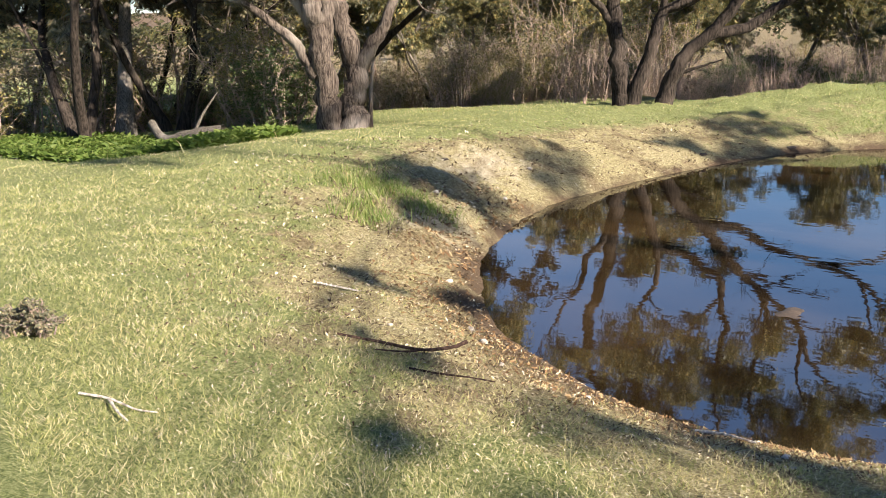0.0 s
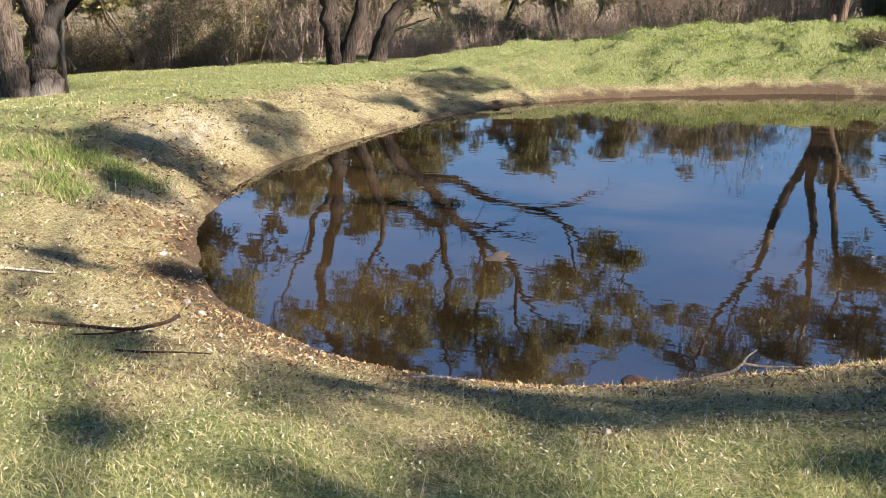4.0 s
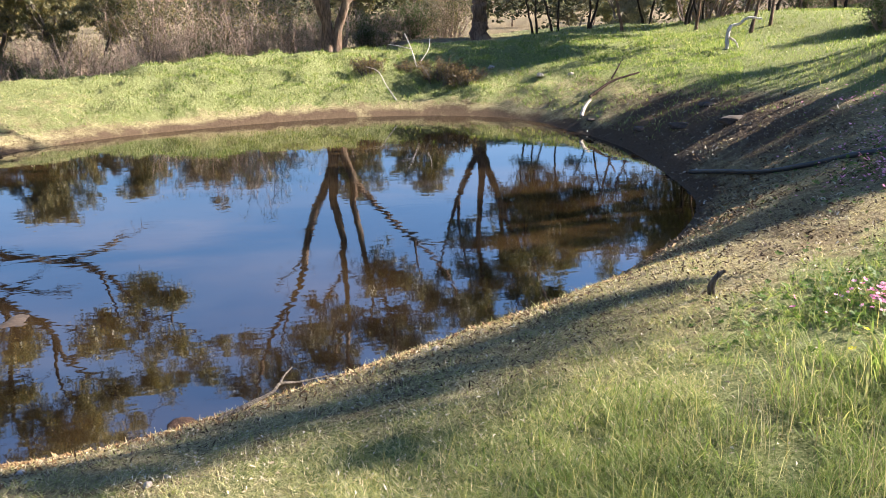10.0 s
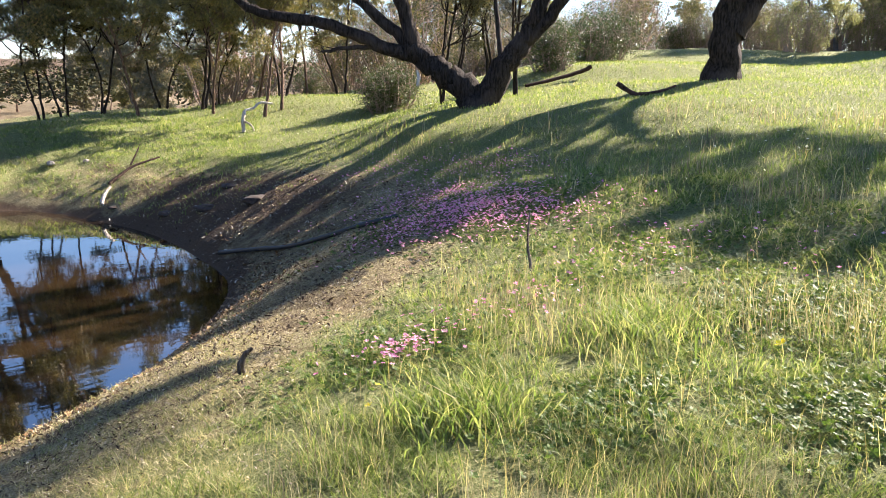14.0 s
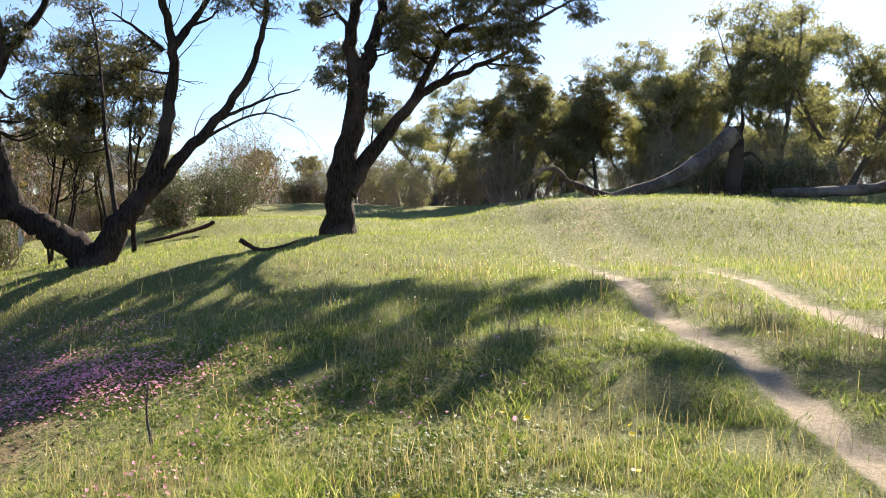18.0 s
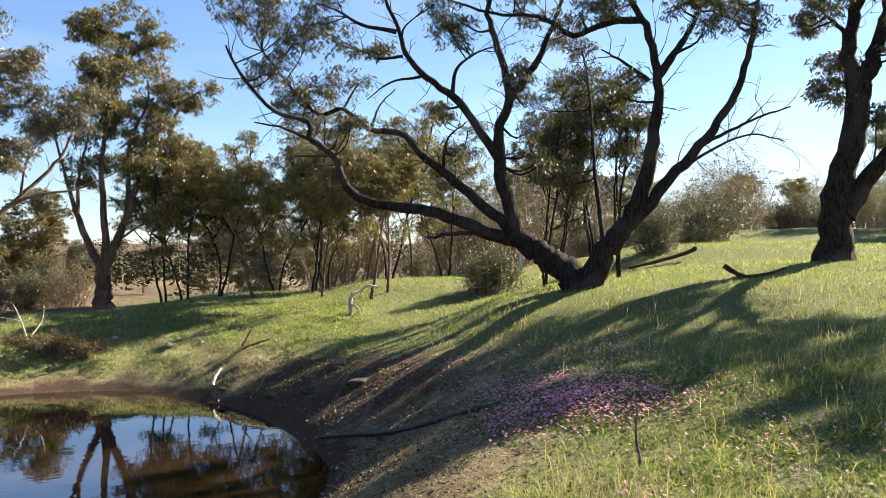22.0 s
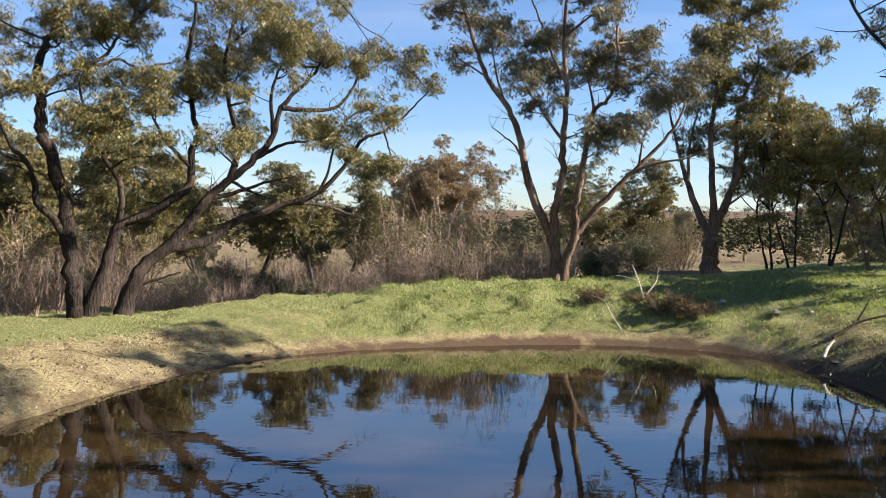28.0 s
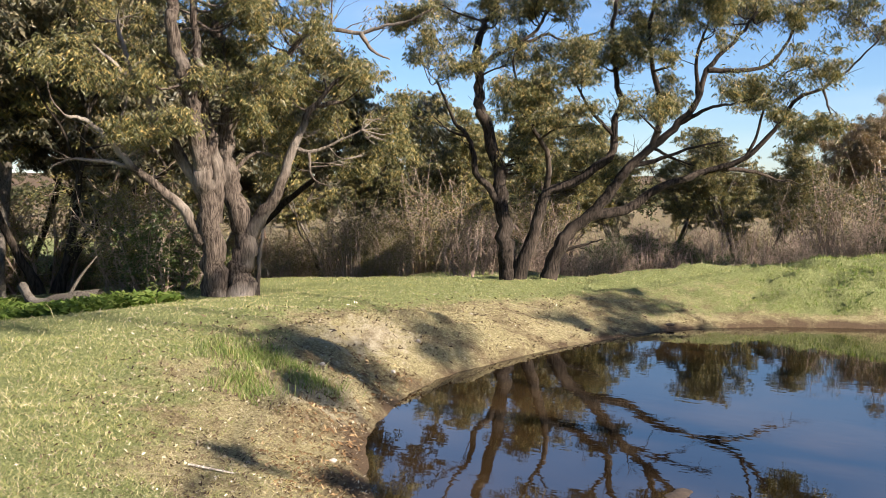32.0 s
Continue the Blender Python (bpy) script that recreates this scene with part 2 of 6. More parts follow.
def water_material():
    m, nt, b = material("pond_water")
    n = noise_node(nt, 0.4, 3)
    nt.links.new(ramp(nt, n, [(0.42, (0.006, 0.0038, 0.002)), (0.68, (0.040, 0.024, 0.010))]), b.inputs["Base Color"])
    b.inputs["Roughness"].default_value = 0.02
    b.inputs["IOR"].default_value = 2.9
    geo = nt.nodes.new("ShaderNodeNewGeometry").outputs["Position"]
    mp = nt.nodes.new("ShaderNodeMapping")
    mp.inputs["Scale"].default_value = (1.0, 1.9, 1.0)
    mp.inputs["Rotation"].default_value = (0, 0, 0.5)
    nt.links.new(geo, mp.inputs["Vector"])
    w = maths(nt, 'ADD', noise_node(nt, 5.0, 2, 0.4, mp.outputs[0]), maths(nt, 'MULTIPLY', noise_node(nt, 1.2, 2, 0.5, mp.outputs[0]), 2.0))
    bump(nt, b, w, 0.045, 0.012)
    return m


GROUND = ground_material()
WATER = water_material()


def plain_material(name, a, c, rough=0.8, scale=20.0):
    m, nt, b = material(name)
    f = noise_node(nt, scale, 5, 0.6)
    nt.links.new(ramp(nt, f, [(0.3, a), (0.7, c)]), b.inputs["Base Color"])
    b.inputs["Roughness"].default_value = rough
    bump(nt, b, f, 0.4, 0.01)
    return m


STONE = plain_material("stone", (0.20, 0.16, 0.125), (0.46, 0.40, 0.33), 0.85, 30)
STONE_DARK = plain_material("stone_dark", (0.02, 0.013, 0.009), (0.075, 0.05, 0.034), 0.9, 24)
PIPE = plain_material("pipe_black", (0.015, 0.015, 0.016), (0.035, 0.034, 0.033), 0.5, 10)

# ---- mesh helpers ----
rng = np.random.default_rng(7)


def mesh_object(name, verts, faces, mat, parent=None, smooth=True, label=""):
    """faces: an array of triangles or of quads, or a list of such arrays."""
    if not isinstance(faces, (list, tuple)):
        faces = [faces]
    faces = [f for f in faces if len(f)]
    verts = np.asarray(verts, dtype=np.float32).reshape(-1, 3)
    me = bpy.data.meshes.new(name)
    me.vertices.add(len(verts))
    me.vertices.foreach_set("co", verts.ravel())
    loops = np.concatenate([np.asarray(f, dtype=np.int32).ravel() for f in faces])
    sizes = np.concatenate([np.full(len(f), f.shape[1], dtype=np.int32) for f in faces])
    starts = np.concatenate([[0], np.cumsum(sizes)[:-1]]).astype(np.int32)
    me.loops.add(len(loops))
    me.loops.foreach_set("vertex_index", loops)
    me.polygons.add(len(sizes))
    me.polygons.foreach_set("loop_start", starts)
    me.polygons.foreach_set("loop_total", sizes)
    me.polygons.foreach_set("use_smooth", np.full(len(sizes), smooth))
    me.update(calc_edges=True)
    me.validate()
    me.materials.append(mat)
    ob = new(name, me)
    if parent is not None:
        ob.parent = parent
    if label:
        ob["label"] = label
    return ob


def empty(name, x, y, z, turn=0.0, size=1.0):
    ob = new(name)
    ob.matrix_world = pose(x, y, z, 0, 0, turn) @ Matrix.Scale(size, 4)
    ob.empty_display_size = 0.1
    return ob


class Tubes:
    """Tapered round branches gathered into one mesh."""

    def __init__(self):
        self.v, self.f, self.n = [], [], 0

    def add(self, pts, radii, sides=6, knots=0.0):
        pts = np.asarray(pts, dtype=float)
        radii = np.asarray(radii, dtype=float)
        k = len(pts)
        tan = np.gradient(pts, axis=0)
        tan /= np.linalg.norm(tan, axis=1)[:, None] + 1e-9
        ref = np.array([1.0, 0, 0]) if abs(tan[0, 0]) < 0.8 else np.array([0, 1.0, 0])
        u = np.cross(tan, ref)
        u /= np.linalg.norm(u, axis=1)[:, None] + 1e-9
        w = np.cross(tan, u)
        ang = np.arange(sides) * (2 * math.pi / sides)
        rr = radii[:, None] * (1 + knots * (rng.random((k, sides)) - 0.5)) if knots else np.repeat(radii[:, None], sides, 1)
        ring = pts[:, None, :] + rr[:, :, None] * (np.cos(ang)[None, :, None] * u[:, None, :] + np.sin(ang)[None, :, None] * w[:, None, :])
        self.v.append(ring.reshape(-1, 3))
        i = np.arange(k - 1)[:, None] * sides
        j = np.arange(sides)[None, :]
        jn = (j + 1) % sides
        q = np.stack([i + j, i + jn, i + sides + jn, i + sides + j], -1).reshape(-1, 4) + self.n
        self.f.append(q)
        self.n += k * sides

    def sprigs(self, a, b, c, r0=0.007, r1=0.003):
        """Many thin three-sided twigs from a through b to c, all at once."""
        a, b, c = (np.atleast_2d(q) for q in (a, b, c))
        n = len(a)
        way = c - a
        way = way / (np.linalg.norm(way, axis=1)[:, None] + 1e-9)
        u = np.cross(way, np.array([0.31, 0.87, 0.38]))
        u /= np.linalg.norm(u, axis=1)[:, None] + 1e-9
        w = np.cross(way, u)
        ring = [u * math.cos(q) + w * math.sin(q) for q in (0.0, 2.094, 4.189)]
        v = np.stack([p + d * r for p, r in ((a, r0), (b, (r0 + r1) / 2), (c, r1)) for d in ring], 1)
        k = np.array([[3 * i + j, 3 * i + (j + 1) % 3, 3 * i + 3 + (j + 1) % 3, 3 * i + 3 + j] for i in range(2) for j in range(3)])
        self.v.append(v.reshape(-1, 3))
        self.f.append((np.arange(n)[:, None, None] * 9 + k[None]).reshape(-1, 4) + self.n)
        self.n += n * 9

    def build(self, name, mat, parent=None, label=""):
        if not self.v:
            return None
        return mesh_object(name, np.concatenate(self.v), np.concatenate(self.f), mat, parent, True, label)


def smooth_line(pts, n):
    """A Catmull-Rom line through the points, with n steps."""
    p = np.asarray(pts, dtype=float)
    p = np.concatenate([[2 * p[0] - p[1]], p, [2 * p[-1] - p[-2]]])
    t = np.linspace(0, len(p) - 3 - 1e-6, n)
    i = t.astype(int)
    f = (t - i)[:, None]
    a, b, c, d = p[i], p[i + 1], p[i + 2], p[i + 3]
    return 0.5 * (2 * b + (c - a) * f + (2 * a - 5 * b + 4 * c - d) * f ** 2 + (3 * b - a - 3 * c + d) * f ** 3)


def leaf_cloud(points, per, spread, length, width, droop=0.8, seed=0):
    """Narrow bent leaves, two triangles each, hung round the points. Returns vertices and quads."""
    g = np.random.default_rng(seed)
    p = np.repeat(np.asarray(points), per, axis=0)
    n = len(p)
    k = len(points)
    shape = np.repeat(spread * (0.55 + 0.8 * g.random((k, 1))) * (0.7 + 0.6 * g.random((k, 3))), per, axis=0)
    # each clump is a handful of tighter sprays with gaps between them
    sprays = max(1, min(7, per // 12))
    core = g.normal(size=(k, sprays, 3))
    core *= (g.random((k, sprays)) ** 0.45 / (np.linalg.norm(core, axis=2) + 1e-9))[:, :, None] * 1.75
    pick = core[np.repeat(np.arange(k), per), (g.random(n) * sprays).astype(int)]
    off = g.normal(size=(n, 3))
    off *= (g.random(n) ** 0.5 / (np.linalg.norm(off, axis=1) + 1e-9))[:, None] * (0.85 if sprays > 1 else 1.9)
    off = (off + (pick if sprays > 1 else 0)) * shape
    off[:, 2] *= 0.7
    p = p + off
    a = g.random(n) * 2 * math.pi
    d = np.stack([np.cos(a), np.sin(a), -droop * (0.4 + 1.2 * g.random(n)) + 0.25 * g.normal(size=n)], -1)
    d /= np.linalg.norm(d, axis=1)[:, None]
    s = np.cross(d, g.normal(size=(n, 3)))
    s /= np.linalg.norm(s, axis=1)[:, None] + 1e-9
    ln = length * (0.6 + 0.8 * g.random(n))[:, None]
    wd = width * (0.6 + 0.8 * g.random(n))[:, None]
    nrm = np.cross(d, s)
    v = np.stack([p, p + d * ln * 0.45 + s * wd * 0.5 + nrm * ln * 0.06, p + d * ln, p + d * ln * 0.45 - s * wd * 0.5 + nrm * ln * 0.06], 1)
    f = np.arange(n * 4).reshape(n, 4)
    return v.reshape(-1, 3), f


# ---- lie of the land ----
SHORE = [(-0.6, 4.75), (0.3, 5.1), (1.5, 5.65), (2.4, 6.1), (3.3, 6.6), (4.6, 7.7), (5.6, 9.0), (6.1, 10.6), (6.5, 12.8), (6.4, 14.7),
         (6.0, 16.5), (4.6, 17.6), (2.5, 17.9), (0.3, 17.5), (-1.9, 16.7), (-3.5, 15.4), (-4.4, 13.6), (-5.0, 11.8), (-5.35, 10.1),
         (-5.2, 8.6), (-4.7, 7.15), (-3.7, 5.7), (-2.9, 5.15), (-2.2, 4.8), (-1.4, 4.68)]
SHORE_LINE = smooth_line(np.array(SHORE[-2:] + SHORE + SHORE[:2]), 281)[20:270]

# heights of the land away from the pond: x, y, z
LAND_WEST = [(0, 0, 1.0), (-2, 1, 1.0), (2, -1, 1.2), (0, -6, 1.6), (-6, 1.5, 1.0), (-6.5, -6, 1.3), (-9, 5, 0.8), (-13, 3, 0.7), (-14, 9, 0.3), (-20, 14, -0.1), (-7.4, 8.7, 0.93), (-8.6, 11.2, 0.77), (-10.6, 12, 0.58), (-7.5, 14.3, 0.7), (-6.4, 16.2, 0.66), (-3, 18.8, 0.8), (0.3, 20.0, 1.12), (3, 20.5, 1.22), (6, 20.6, 1.28), (8.6, 18, 1.28), (-9, 20, 0.2), (-5, 25, -0.4), (2, 26, 0.4)]
LAND_EAST = [(7.6, 26, 1.15), (-16, 20, -0.4), (3.8, 0, 1.42), (7.2, 1.2, 1.72), (10.8, 1.7, 2.0), (8, -4, 1.9), (16.7, 8.3, 2.45), (11.8, 10.6, 2.2), (14, 8.6, 2.25), (21.7, 3, 3.25), (10.5, 16.1, 1.49), (5.2, 3.0, 1.35), (8, 6.5, 1.65), (9.0, 13.4, 1.45), (22, 14, 2.9), (14, 28, 1.6), (10.4, 22.4, 1.42), (16, 20, 1.95), (24, 28, 2.6), (32, 20, 3.6), (33, 2, 4.0), (20, -10, 3.0)]


def ease(x, a, b):
    t = np.clip((x - a) / (b - a), 0, 1)
    return t * t * (3 - 2 * t)


def shore_exact(x, y, step=1):
    """Metres outward from the waterline; negative in the pond."""
    p = np.stack([x, y], -1)
    a = SHORE_LINE[::step]
    b = np.roll(a, -1, axis=0)
    out = np.full(len(p), 1e9)
    inside = np.zeros(len(p), dtype=bool)
    for (ax, ay), (bx, by) in zip(a, b):
        dx, dy = bx - ax, by - ay
        q = np.clip(((p[:, 0] - ax) * dx + (p[:, 1] - ay) * dy) / (dx * dx + dy * dy + 1e-12), 0, 1)
        out = np.minimum(out, np.hypot(p[:, 0] - ax - q * dx, p[:, 1] - ay - q * dy))
        cross = ((ay > p[:, 1]) != (by > p[:, 1])) & (p[:, 0] < (bx - ax) * (p[:, 1] - ay) / (by - ay + 1e-12) + ax)
        inside ^= cross
    return np.where(inside, -out, out)


GX, GY = np.arange(-12, 14.01, 0.1), np.arange(-3, 26.01, 0.1)
SHORE_GRID = shore_exact(*(q.ravel() for q in np.meshgrid(GX, GY, indexing="ij"))).reshape(len(GX), len(GY))


def shore_distance(x, y):
    """The same, read from a fine grid near the pond and more coarsely beyond it."""
    u, v = (x - GX[0]) / 0.1, (y - GY[0]) / 0.1
    near = (u > 0) & (v > 0) & (u < len(GX) - 1.01) & (v < len(GY) - 1.01)
    out = np.empty_like(x)
    i, j = u[near].astype(int), v[near].astype(int)
    f, h = u[near] - i, v[near] - j
    G = SHORE_GRID
    out[near] = (G[i, j] * (1 - f) + G[i + 1, j] * f) * (1 - h) + (G[i, j + 1] * (1 - f) + G[i + 1, j + 1] * f) * h
    if not near.all():
        out[~near] = shore_exact(x[~near], y[~near], 6)
    return out


def waves(x, y, size, seed):
    """Smooth pseudo-random relief in -1..1."""
    g = np.random.default_rng(seed)
    z = np.zeros_like(x)
    for k in range(7):
        a = g.random() * 6.283
        f = (0.6 + 1.2 * g.random()) / size
        z += np.sin((x * math.cos(a) + y * math.sin(a)) * f * 6.283 + g.random() * 6.283 + 1.3 * np.sin((y * math.cos(a) - x * math.sin(a)) * f * 3.1 + g.random() * 6))
    return z / 7


def land_height(x, y):
    num, den = np.zeros_like(x), np.zeros_like(x)
    for lx, ly, lz in LAND_WEST + LAND_EAST:
        d2 = (x - lx) ** 2 + (y - ly) ** 2 + 1.2
        w = 1 / d2 ** 1.9
        num += w * lz
        den += w
    near = num / den
    r = np.hypot(x, y)
    bearing = np.degrees(np.arctan2(x, y))
    right = ease(bearing, 28, 62) * (1 - ease(bearing, 150, 178))
    low = -1.2 * ease(r, 24, 60) + 9.0 * ease(r, 130, 420) + 16 * ease(r, 420, 1300) + ease(r, 60, 200) * 1.5 * waves(x, y, 170, 5)
    high = 3.6 + 1.2 * ease(r, 35, 90) + 8 * ease(r, 200, 900)
    far = low + (high - low) * right
    k = ease(r, 26, 46)
    return near * (1 - k) + far * k


def bank_width(x, y):
    """How quickly the bank climbs from the water: steep to the west, gentle before the camera."""
    a = np.degrees(np.arctan2(x - 0.5, y - 11))
    west = np.exp(-((a + 100) / 38) ** 2)
    east = np.exp(-((a - 75) / 60) ** 2)
    north = np.exp(-((a - 0) / 45) ** 2)
    return 2.0 - 1.05 * west + 0.5 * east - 0.6 * north


def height(x, y, fine=True):
    x, y = np.atleast_1d(np.asarray(x, dtype=float)), np.atleast_1d(np.asarray(y, dtype=float))
    s = shore_distance(x, y)
    rise = np.clip(s, 0, None)
    z = land_height(x, y) * (1 - np.exp(-rise / bank_width(x, y)))
    z = np.where(s < 0, -0.55 * (1 - np.exp(np.clip(s, None, 0) / 1.2)), z)
    if fine:
        r = np.hypot(x, y)
        k = ease(s, -0.2, 1.0) * np.exp(-r / 90)
        z = z + k * (0.05 * waves(x, y, 3.0, 1) + 0.025 * waves(x, y, 0.9, 2)) + 0.012 * ease(s, -0.4, 0.3) * waves(x, y, 0.35, 3) * np.exp(-r / 30)
        a = np.degrees(np.arctan2(x - 0.5, y - 11))
        worn = np.exp(-((a + 105) / 32) ** 2) * np.exp(-((s - 1.1) / 0.9) ** 2)
        z = z + worn * (0.30 * np.abs(waves(x, y, 1.5, 8)) - 0.07 + 0.07 * waves(x, y, 0.5, 9))
        knoll = np.exp(-((a - 5) / 60) ** 2) * ease(s, 0.1, 0.8) * (1 - ease(s, 3.5, 6.0))
        z = z + knoll * (0.20 * waves(x, y, 1.2, 31) + 0.10 * waves(x, y, 0.45, 32))
        # two wheel ruts of the track
        c = track_offset(x, y)
        z -= 0.05 * (np.exp(-((np.abs(c) - 0.72) / 0.15) ** 2)) * (r < 40)
    return z


def track_offset(x, y):
    """Signed distance from the middle of the farm track, which passes south of the camera and runs off to the east."""
    return (y + 1.5 - 0.383 * (np.clip(x, -30, 45) - 4.8)) / 1.071


def sward(x, y, s):
    """Where turf is lush, soil bare and mud wet; mud also deepens two shaded strips."""
    a = np.degrees(np.arctan2(x - 0.5, y - 11))
    bearing = np.degrees(np.arctan2(x, y))
    r = np.hypot(x, y)
    west = np.exp(-((a + 95) / 42) ** 2)
    southwest = np.exp(-((a + 150) / 30) ** 2)
    north = np.exp(-((a - 5) / 55) ** 2)
    lush = ease(s, 0.8, 2.8)
    lush = np.maximum(lush, 0.95 * north * ease(s, 0.05, 0.7))
    lush *= 1 - 0.45 * west * (1 - ease(s, 1.5, 3.0))
    lush *= 1 - 0.15 * southwest * (1 - ease(s, 1.6, 3.6))
    trodden = np.exp(-((a - 122) / 38) ** 2) * (1 - ease(s, 1.8, 3.1))
    lush *= 1 - 0.8 * trodden
    near_bank = ease(-bearing, -25, 15) * (1 - ease(r, 9, 14))
    lush = np.clip(lush + (0.25 * waves(x, y, 4.5, 11) + near_bank * (0.1 + 0.45 * waves(x, y, 2.0, 12) + 0.3 * waves(x, y, 0.8, 13))) * ease(s, 0.4, 2), 0, 1)
    bare = 0.42 * np.exp(-((x + 6.1) / 0.9) ** 2 - ((y - 9.6) / 1.6) ** 2) + 0.5 * np.exp(-((x + 5.2) / 0.7) ** 2 - ((y - 7.3) / 0.8) ** 2)
    bare += 0.22 * west * np.exp(-((s - 1.3) / 1.2) ** 2) + 0.45 * np.exp(-((x - 6.6) / 1.0) ** 2 - ((y - 18.6) / 0.6) ** 2)
    bare += near_bank * 0.5 * (1 - west) * np.clip(waves(x, y, 1.6, 14) + 0.5 * waves(x, y, 0.6, 15), 0, 1) * (1 - ease(s, 2.5, 4.5))
    c = track_offset(x, y)
    bare += 1.2 * np.exp(-((np.abs(c) - 0.72) / 0.17) ** 2) * (1 - ease(x, 9.0, 20.0)) * np.clip(0.85 + 0.4 * waves(x, y, 1.3, 17), 0, 1)
    lush *= (1 - 0.4 * np.exp(-(c / 1.0) ** 2)) * (1 - 0.55 * trodden)
    mud = (0.55 + 0.4 * waves(x, y, 1.1, 22)) * np.exp(-(np.clip(s, 0, None) / (0.26 + 0.2 * waves(x, y, 1.6, 21))) ** 2)
    # far waterline: wet dark soil, with the shadow along it mixed into the colour
    mud += 0.4 * north * np.exp(-((s - 0.12) / 0.3) ** 2) * (0.8 + 0.4 * waves(x, y, 0.9, 23))
    mud += 0.55 * southwest * np.exp(-((s - 0.35) / 0.5) ** 2)
    mud += 0.75 * np.exp(-((x - 7.6) / 1.0) ** 2 - ((y - 12.2) / 2.6) ** 2)
    # south-east strip: brown soil and litter, browned further for the shadow on it
    mud += 0.50 * np.exp(-((a - 100) / 45) ** 2) * np.exp(-((s - 1.0) / 1.4) ** 2)
    wild = ease(r, 21, 27) * (1 - ease(bearing, 14, 26)) * ease(bearing, -60, -38) + ease(r, 60, 90)
    lush *= 1 - 0.75 * np.clip(wild, 0, 1)
    mud += 0.6 * np.clip(wild, 0, 1) + 0.4 * ease(r, 120, 300)
    return np.clip(np.stack([lush, bare, mud], -1), 0, 1)


# ---- ground sheet, out to the horizon ----
def build_ground():
    cx, cy = 0.5, 8.5
    radii = np.concatenate([np.arange(0, 14, 0.11), 14 + np.cumsum(0.11 * 1.045 ** np.arange(1, 146))])
    radii = np.concatenate([radii[radii < 1600], [2200, 3200]])
    m = 420
    ang = np.arange(m) * (2 * math.pi / m)
    rr, aa = np.meshgrid(radii[1:], ang, indexing="ij")
    x, y = (cx + rr * np.sin(aa)).ravel(), (cy + rr * np.cos(aa)).ravel()
    x, y = np.concatenate([[cx], x]), np.concatenate([[cy], y])
    z = height(x, y)
    k = len(radii) - 1
    i = (np.arange(k - 1)[:, None] * m) + 1
    j = np.arange(m)[None, :]
    jn = (j + 1) % m
    quads = np.stack([i + j, i + m + j, i + m + jn, i + jn], -1).reshape(-1, 4)
    fan = np.stack([np.zeros(m, dtype=int), 1 + np.arange(m), 1 + (np.arange(m) + 1) % m], -1)
    ob = mesh_object("ground", np.stack([x, y, z], -1), [quads, fan], GROUND)
    col = ob.data.color_attributes.new("sward", 'FLOAT_COLOR', 'POINT')
    rgb = sward(x, y, shore_distance(x, y))
    col.data.foreach_set("color", np.concatenate([rgb, np.ones((len(x), 1))], 1).astype(np.float32).ravel())
    return tagged(ob, "grassy farm land with straw, bare sand and mud round a pond", "ground", kind="structure")


build_ground()

# ---- pond ----
def build_water():
    a = SHORE_LINE
    c = a.mean(axis=0)
    rim = c + (a - c) * 1.12
    k = len(rim)
    v = np.concatenate([[[c[0], c[1], 0]], np.concatenate([rim, np.zeros((k, 1))], 1)])
    f = np.stack([np.zeros(k, dtype=int), 1 + np.arange(k), 1 + (np.arange(k) + 1) % k], -1)
    ob = mesh_object("water", v, f, WATER, smooth=False)
    tagged(ob, "still brown farm pond mirroring trees and blue sky", "pond", kind="structure")


build_water()


# ---- trees ----
class Gum:
    """The limbs of a gum tree and the clumps of leaves that they carry, as seen from the camera's stand: x right, y away, z up."""

    def __init__(self):
        self.limbs, self.clumps = [], []

    def limb(self, r0, r1, *pts):
        self.limbs.append((r0, r1, pts))

    def leaves(self, *rows):
        self.clumps.extend(rows)


